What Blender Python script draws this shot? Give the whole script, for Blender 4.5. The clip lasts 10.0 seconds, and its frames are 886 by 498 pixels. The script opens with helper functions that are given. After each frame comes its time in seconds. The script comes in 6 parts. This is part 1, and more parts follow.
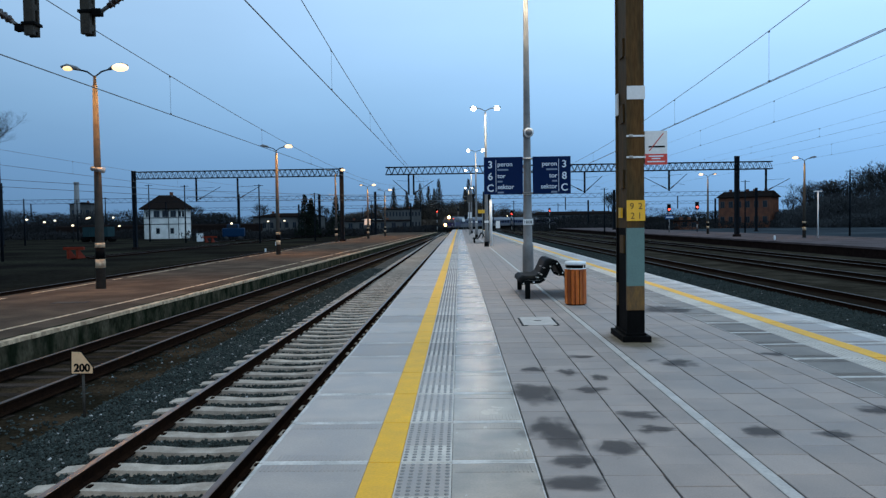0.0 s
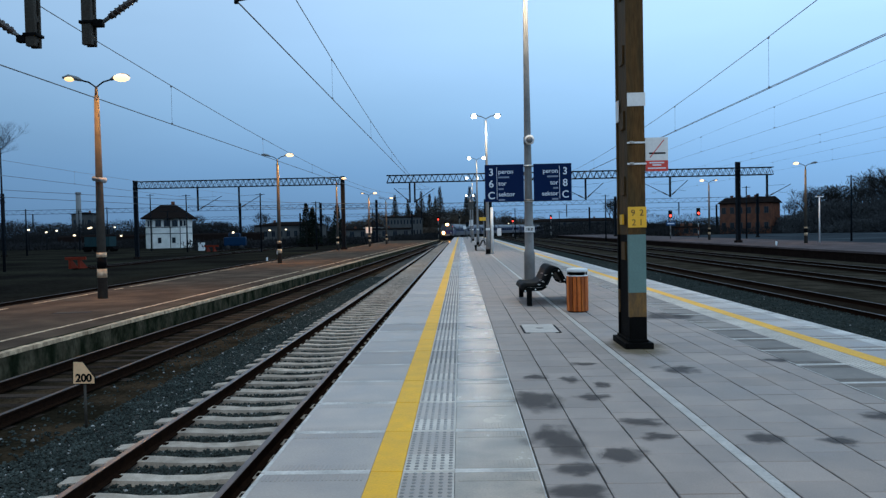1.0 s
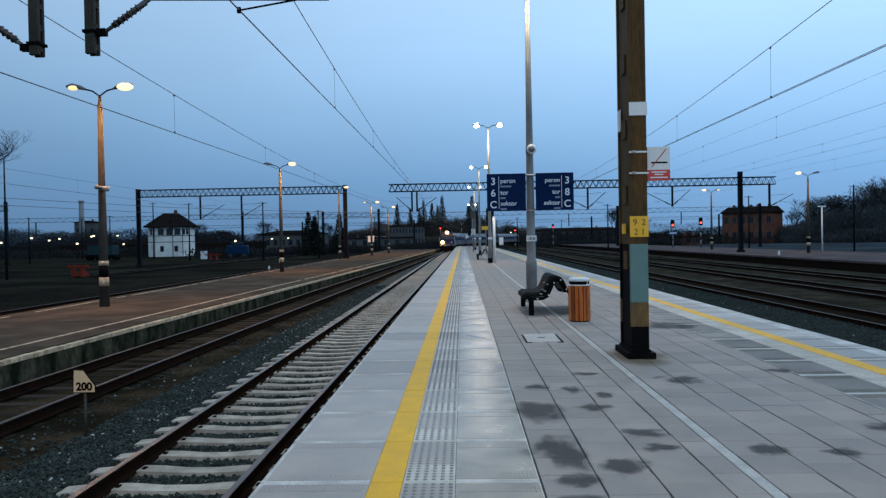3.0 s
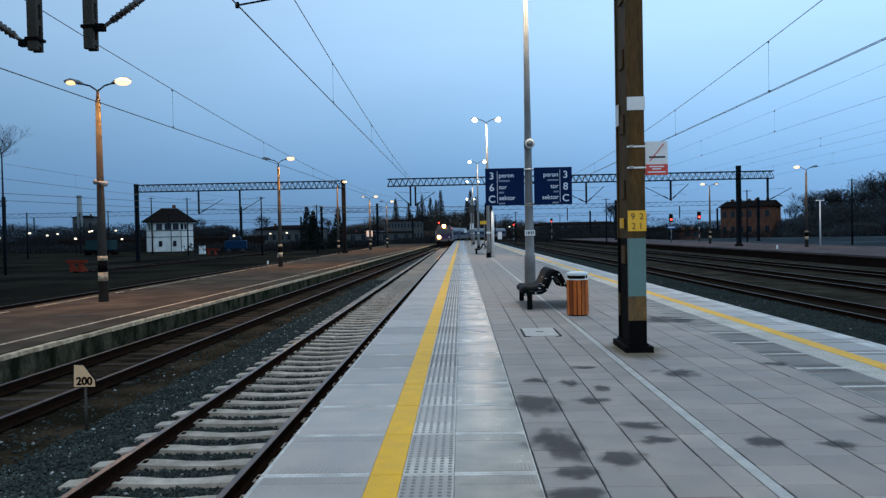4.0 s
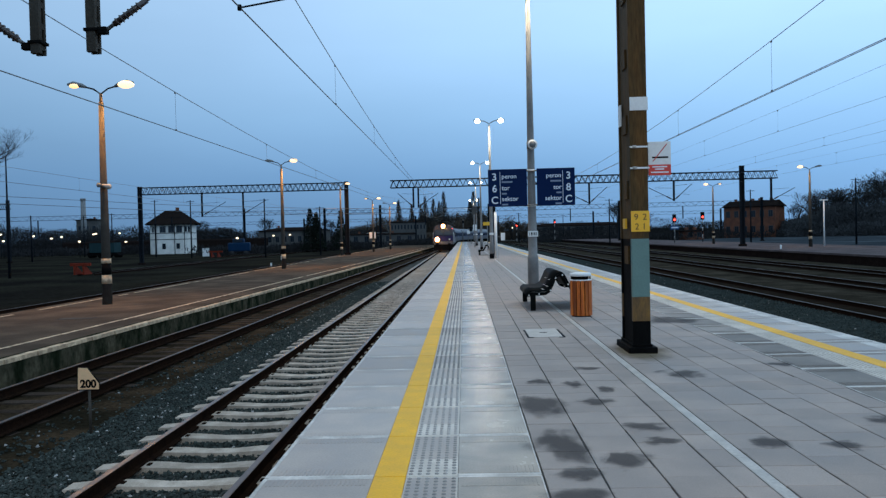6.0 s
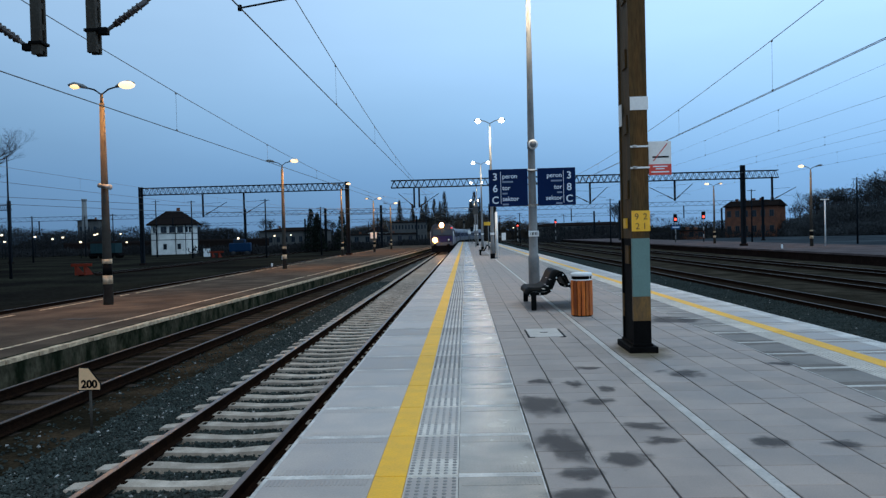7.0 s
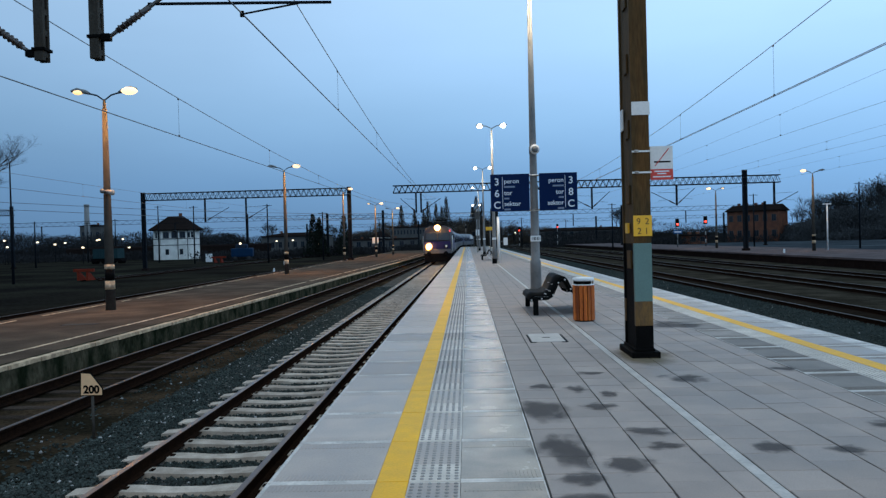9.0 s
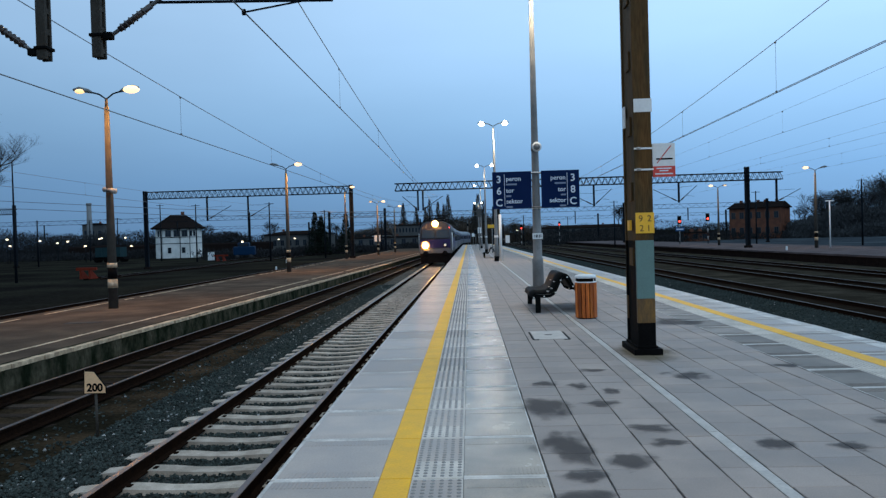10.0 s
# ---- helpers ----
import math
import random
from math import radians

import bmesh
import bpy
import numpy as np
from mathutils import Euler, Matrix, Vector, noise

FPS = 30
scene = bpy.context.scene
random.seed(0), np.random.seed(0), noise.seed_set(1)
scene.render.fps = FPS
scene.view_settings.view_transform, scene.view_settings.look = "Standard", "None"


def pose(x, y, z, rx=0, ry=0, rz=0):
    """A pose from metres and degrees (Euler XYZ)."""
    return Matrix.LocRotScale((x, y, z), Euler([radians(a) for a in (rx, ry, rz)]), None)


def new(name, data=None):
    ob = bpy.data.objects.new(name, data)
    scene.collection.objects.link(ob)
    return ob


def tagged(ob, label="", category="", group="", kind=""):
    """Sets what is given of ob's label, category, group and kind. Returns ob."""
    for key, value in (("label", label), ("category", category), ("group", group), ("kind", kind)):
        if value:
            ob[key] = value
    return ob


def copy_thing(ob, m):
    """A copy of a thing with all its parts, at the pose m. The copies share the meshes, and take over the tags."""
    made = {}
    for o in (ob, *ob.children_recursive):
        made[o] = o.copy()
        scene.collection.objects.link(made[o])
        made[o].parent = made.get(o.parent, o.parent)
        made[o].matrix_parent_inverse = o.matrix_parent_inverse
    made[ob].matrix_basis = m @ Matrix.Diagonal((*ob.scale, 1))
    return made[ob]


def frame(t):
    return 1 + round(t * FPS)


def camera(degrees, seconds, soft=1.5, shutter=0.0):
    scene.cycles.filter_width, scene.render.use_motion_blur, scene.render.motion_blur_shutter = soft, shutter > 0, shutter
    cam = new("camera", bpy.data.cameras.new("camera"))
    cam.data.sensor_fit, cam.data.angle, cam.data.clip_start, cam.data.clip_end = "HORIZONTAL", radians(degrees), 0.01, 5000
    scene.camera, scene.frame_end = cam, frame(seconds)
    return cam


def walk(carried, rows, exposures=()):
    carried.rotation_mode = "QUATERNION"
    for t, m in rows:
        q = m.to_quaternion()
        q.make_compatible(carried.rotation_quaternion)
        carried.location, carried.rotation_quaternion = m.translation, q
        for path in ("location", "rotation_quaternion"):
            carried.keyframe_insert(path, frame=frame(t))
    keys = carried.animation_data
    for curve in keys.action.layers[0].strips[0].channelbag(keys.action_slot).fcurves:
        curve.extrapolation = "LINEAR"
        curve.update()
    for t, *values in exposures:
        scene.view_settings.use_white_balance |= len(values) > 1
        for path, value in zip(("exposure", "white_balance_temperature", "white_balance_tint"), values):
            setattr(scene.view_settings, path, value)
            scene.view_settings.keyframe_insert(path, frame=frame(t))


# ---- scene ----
cam = camera(63.0, 10.0, soft=1.35)
PATH = [
    (0.0, pose(0.000, 0.000, 1.660, 87.902, 0.804, 1.277)),
    (0.5, pose(-0.002, 0.008, 1.662, 88.127, 0.891, 1.319)),
    (1.0, pose(0.001, 0.004, 1.661, 88.515, 1.157, 1.381)),
    (1.5, pose(-0.000, -0.008, 1.659, 88.857, 1.004, 1.569)),
    (2.0, pose(0.005, -0.002, 1.663, 88.991, 0.987, 1.931)),
    (2.5, pose(0.008, 0.035, 1.660, 89.282, 0.957, 1.708)),
    (4.0, pose(0.009, -0.013, 1.662, 88.794, 1.123, 1.441)),
    (4.5, pose(0.011, -0.001, 1.660, 88.544, 1.188, 1.505)),
    (5.0, pose(0.006, -0.004, 1.661, 88.667, 1.162, 1.513)),
    (5.5, pose(0.007, -0.005, 1.662, 88.897, 1.264, 1.590)),
    (7.0, pose(0.016, -0.007, 1.660, 88.908, 1.449, 1.756)),
    (7.5, pose(0.012, -0.014, 1.660, 88.899, 1.379, 1.759)),
    (8.0, pose(0.010, -0.009, 1.664, 89.159, 1.345, 1.721)),
    (8.5, pose(0.010, -0.015, 1.661, 89.177, 1.326, 1.910)),
    (9.0, pose(0.017, -0.011, 1.661, 89.306, 1.514, 1.906)),
    (9.5, pose(0.013, -0.021, 1.663, 89.365, 1.344, 2.048)),
    (10.0, pose(0.013, -0.017, 1.658, 89.140, 1.647, 2.059)),
]
walk(cam, PATH, exposures=[(0.0, 0.08), (1.0, 0.03), (2.0, -0.09), (2.5, -0.09), (4.5, 0.03), (7.5, 0.01), (9.0, -0.03), (10.0, -0.03)])

# ---- world and large lights ----
world = bpy.data.worlds.new("dusk_sky")
scene.world = world
world.use_nodes = True
wn, wl = world.node_tree.nodes, world.node_tree.links
wn.clear()
w_out, w_bg = wn.new("ShaderNodeOutputWorld"), wn.new("ShaderNodeBackground")
w_sky = wn.new("ShaderNodeTexSky")
w_sky.sky_type, w_sky.sun_disc = "NISHITA", False
w_sky.sun_elevation, w_sky.sun_rotation = radians(-4.0), radians(200)
w_co, w_sep = wn.new("ShaderNodeTexCoord"), wn.new("ShaderNodeSeparateXYZ")
w_ramp = wn.new("ShaderNodeValToRGB")
els = w_ramp.color_ramp.elements
els[0].position, els[0].color = 0.0, (0.128, 0.258, 0.455, 1)
els[1].position, els[1].color = 1.0, (0.50, 0.72, 0.95, 1)
for p, c in ((0.08, (0.172, 0.346, 0.598, 1)), (0.16, (0.262, 0.475, 0.75, 1)), (0.25, (0.365, 0.60, 0.90, 1)), (0.34, (0.43, 0.665, 0.96, 1)), (0.6, (0.46, 0.68, 0.93, 1))):
    e = els.new(p)
    e.color = c
w_noise = wn.new("ShaderNodeTexNoise")
w_noise.inputs["Scale"].default_value, w_noise.inputs["Detail"].default_value = 2.2, 5
w_map = wn.new("ShaderNodeMapping")
w_map.inputs["Scale"].default_value = (1, 1, 3)
w_val = wn.new("ShaderNodeMapRange")
w_val.inputs["To Min"].default_value, w_val.inputs["To Max"].default_value = 0.88, 1.12
w_az = wn.new("ShaderNodeMath")
w_az.operation = "MULTIPLY_ADD"
w_az.inputs[1].default_value, w_az.inputs[2].default_value = 0.53, 1.15
w_lit = wn.new("ShaderNodeMath")
w_lit.operation = "MULTIPLY"
w_mul, w_add = wn.new("ShaderNodeMix"), wn.new("ShaderNodeMix")
w_mul.data_type = w_add.data_type = "RGBA"
w_mul.blend_type, w_add.blend_type = "MULTIPLY", "ADD"
w_mul.inputs[0].default_value, w_add.inputs[0].default_value = 1.0, 0.08
wl.new(w_co.outputs["Generated"], w_sep.inputs[0])
wl.new(w_sep.outputs["Z"], w_ramp.inputs[0])
wl.new(w_co.outputs["Generated"], w_map.inputs[0])
wl.new(w_map.outputs[0], w_noise.inputs["Vector"])
wl.new(w_noise.outputs["Fac"], w_val.inputs[0])
wl.new(w_ramp.outputs[0], w_mul.inputs[6])
wl.new(w_sep.outputs["X"], w_az.inputs[0])
wl.new(w_az.outputs[0], w_lit.inputs[0])
wl.new(w_val.outputs[0], w_lit.inputs[1])
wl.new(w_lit.outputs[0], w_mul.inputs[7])
wl.new(w_mul.outputs[2], w_add.inputs[6])
wl.new(w_sky.outputs[0], w_add.inputs[7])
wl.new(w_add.outputs[2], w_bg.inputs[0])
w_bg.inputs[1].default_value = 1.0
wl.new(w_bg.outputs[0], w_out.inputs[0])
scene.view_settings.exposure = 0.0


def lamp_light(name, x, y, z, watts, color, sx=1.6, sy=0.35):
    data = bpy.data.lights.new(name, "AREA")
    data.shape, data.size, data.size_y = "RECTANGLE", sx, sy
    data.energy, data.color = watts, color
    ob = new(name, data)
    ob.location = (x, y, z)
    return ob


LED, SODIUM = (1.0, 0.80, 0.54), (1.0, 0.45, 0.12)
# the post at -8 is unseen, added behind the camera to brighten near paving
LED_POLES = (-8.0, 20.2, 48.4, 76.6, 106.0, 160.0)
for yy in LED_POLES:
    for dx in (-0.78, 0.78):
        lamp_light("platform_light", 1.88 + dx, yy, 9.02, 480 if yy < 0 else 135 if yy < 30 else 230 if yy < 60 else 90, LED, 0.4, 0.25)
LEFT_LAMPS = ((-12.37, 24.6, 7.0), (-12.85, 51.0, 7.1), (-14.5, 85.0, 7.9), (-12.86, 102.0, 7.0), (-12.1, 118.0, 7.0))
for xx, yy, hh in LEFT_LAMPS:
    lamp_light("sodium_light", xx + 0.9, yy - 0.05, hh - 0.14, 240 if yy < 30 else 480, SODIUM, 0.5, 0.3)
    if yy in (24.6, 102.0):
        lamp_light("sodium_light", xx - 0.9, yy - 0.05, 6.9, 150, SODIUM, 0.4, 0.25)
RIGHT_LAMPS = ((33.5, 71.0), (32.4, 95.0))
for xx, yy in RIGHT_LAMPS:
    lamp_light("sodium_light", xx - 0.9, yy - 0.05, 7.2, 150, (1.0, 0.62, 0.3), 0.5, 0.3)


# ---- materials ----
def mat(name, color, rough=0.6, metal=0.0, scale=4.0, var=0.25, bump=0.15, fine=40.0, second=None, amount=0.5, piece=0.0, island=0.0, rough_var=0.0, emit=None, power=0.0, spec=0.5, stretch=None):
    m = bpy.data.materials.new(name)
    m.use_nodes = True
    n, l = m.node_tree.nodes, m.node_tree.links
    b = n["Principled BSDF"]
    b.inputs["Roughness"].default_value, b.inputs["Metallic"].default_value = rough, metal
    b.inputs["Specular IOR Level"].default_value = spec
    if emit:
        b.inputs["Base Color"].default_value = (*color, 1)
        b.inputs["Emission Color"].default_value, b.inputs["Emission Strength"].default_value = (*emit, 1), power
        return m
    geo = n.new("ShaderNodeNewGeometry")
    big, small = n.new("ShaderNodeTexNoise"), n.new("ShaderNodeTexNoise")
    big.inputs["Scale"].default_value, big.inputs["Detail"].default_value = scale, 6
    small.inputs["Scale"].default_value, small.inputs["Detail"].default_value = fine, 4
    co = n.new("ShaderNodeTexCoord") if piece < 0 else None
    vec = co.outputs["Object"] if co else geo.outputs["Position"]
    if stretch:
        vm = n.new("ShaderNodeVectorMath")
        vm.operation = "MULTIPLY"
        vm.inputs[1].default_value = stretch
        l.new(vec, vm.inputs[0])
        vec = vm.outputs[0]
    l.new(vec, big.inputs["Vector"])
    l.new(vec, small.inputs["Vector"])
    ramp = n.new("ShaderNodeValToRGB")
    c2 = second or tuple(min(1, c * (1 - var * 1.2)) for c in color)
    lo, hi = 0.5 - 0.22 * (1 if not second else amount), 0.72 - 0.3 * (amount - 0.5)
    ramp.color_ramp.elements[0].position, ramp.color_ramp.elements[0].color = lo, (*c2, 1)
    ramp.color_ramp.elements[1].position, ramp.color_ramp.elements[1].color = hi, (*color, 1)
    l.new(big.outputs["Fac"], ramp.inputs[0])
    mr = n.new("ShaderNodeMapRange")
    mr.inputs["From Min"].default_value, mr.inputs["From Max"].default_value = 0.25, 0.75
    mr.inputs["To Min"].default_value, mr.inputs["To Max"].default_value = 1 - var, 1 + var
    l.new(small.outputs["Fac"], mr.inputs[0])
    mul = n.new("ShaderNodeMix")
    mul.data_type, mul.blend_type = "RGBA", "MULTIPLY"
    mul.inputs[0].default_value = 1
    l.new(ramp.outputs[0], mul.inputs[6])
    l.new(mr.outputs[0], mul.inputs[7])
    last = mul.outputs[2]
    if piece or island:
        info = n.new("ShaderNodeObjectInfo") if piece else geo
        pr = n.new("ShaderNodeMapRange")
        amt = abs(piece) or island
        pr.inputs["To Min"].default_value, pr.inputs["To Max"].default_value = 1 - amt, 1 + amt
        l.new(info.outputs["Random"] if piece else geo.outputs["Random Per Island"], pr.inputs[0])
        m2 = n.new("ShaderNodeMix")
        m2.data_type, m2.blend_type = "RGBA", "MULTIPLY"
        m2.inputs[0].default_value = 1
        l.new(last, m2.inputs[6])
        l.new(pr.outputs[0], m2.inputs[7])
        last = m2.outputs[2]
    l.new(last, b.inputs["Base Color"])
    if rough_var:
        rr = n.new("ShaderNodeMapRange")
        rr.inputs["From Min"].default_value, rr.inputs["From Max"].default_value = 0.3, 0.7
        rr.inputs["To Min"].default_value, rr.inputs["To Max"].default_value = max(0.05, rough - rough_var), min(1, rough + rough_var)
        l.new(big.outputs["Fac"], rr.inputs[0])
        l.new(rr.outputs[0], b.inputs["Roughness"])
    if bump:
        bp = n.new("ShaderNodeBump")
        bp.inputs["Strength"].default_value, bp.inputs["Distance"].default_value = bump, 0.02
        l.new(small.outputs["Fac"], bp.inputs["Height"])
        l.new(bp.outputs[0], b.inputs["Normal"])
    return m


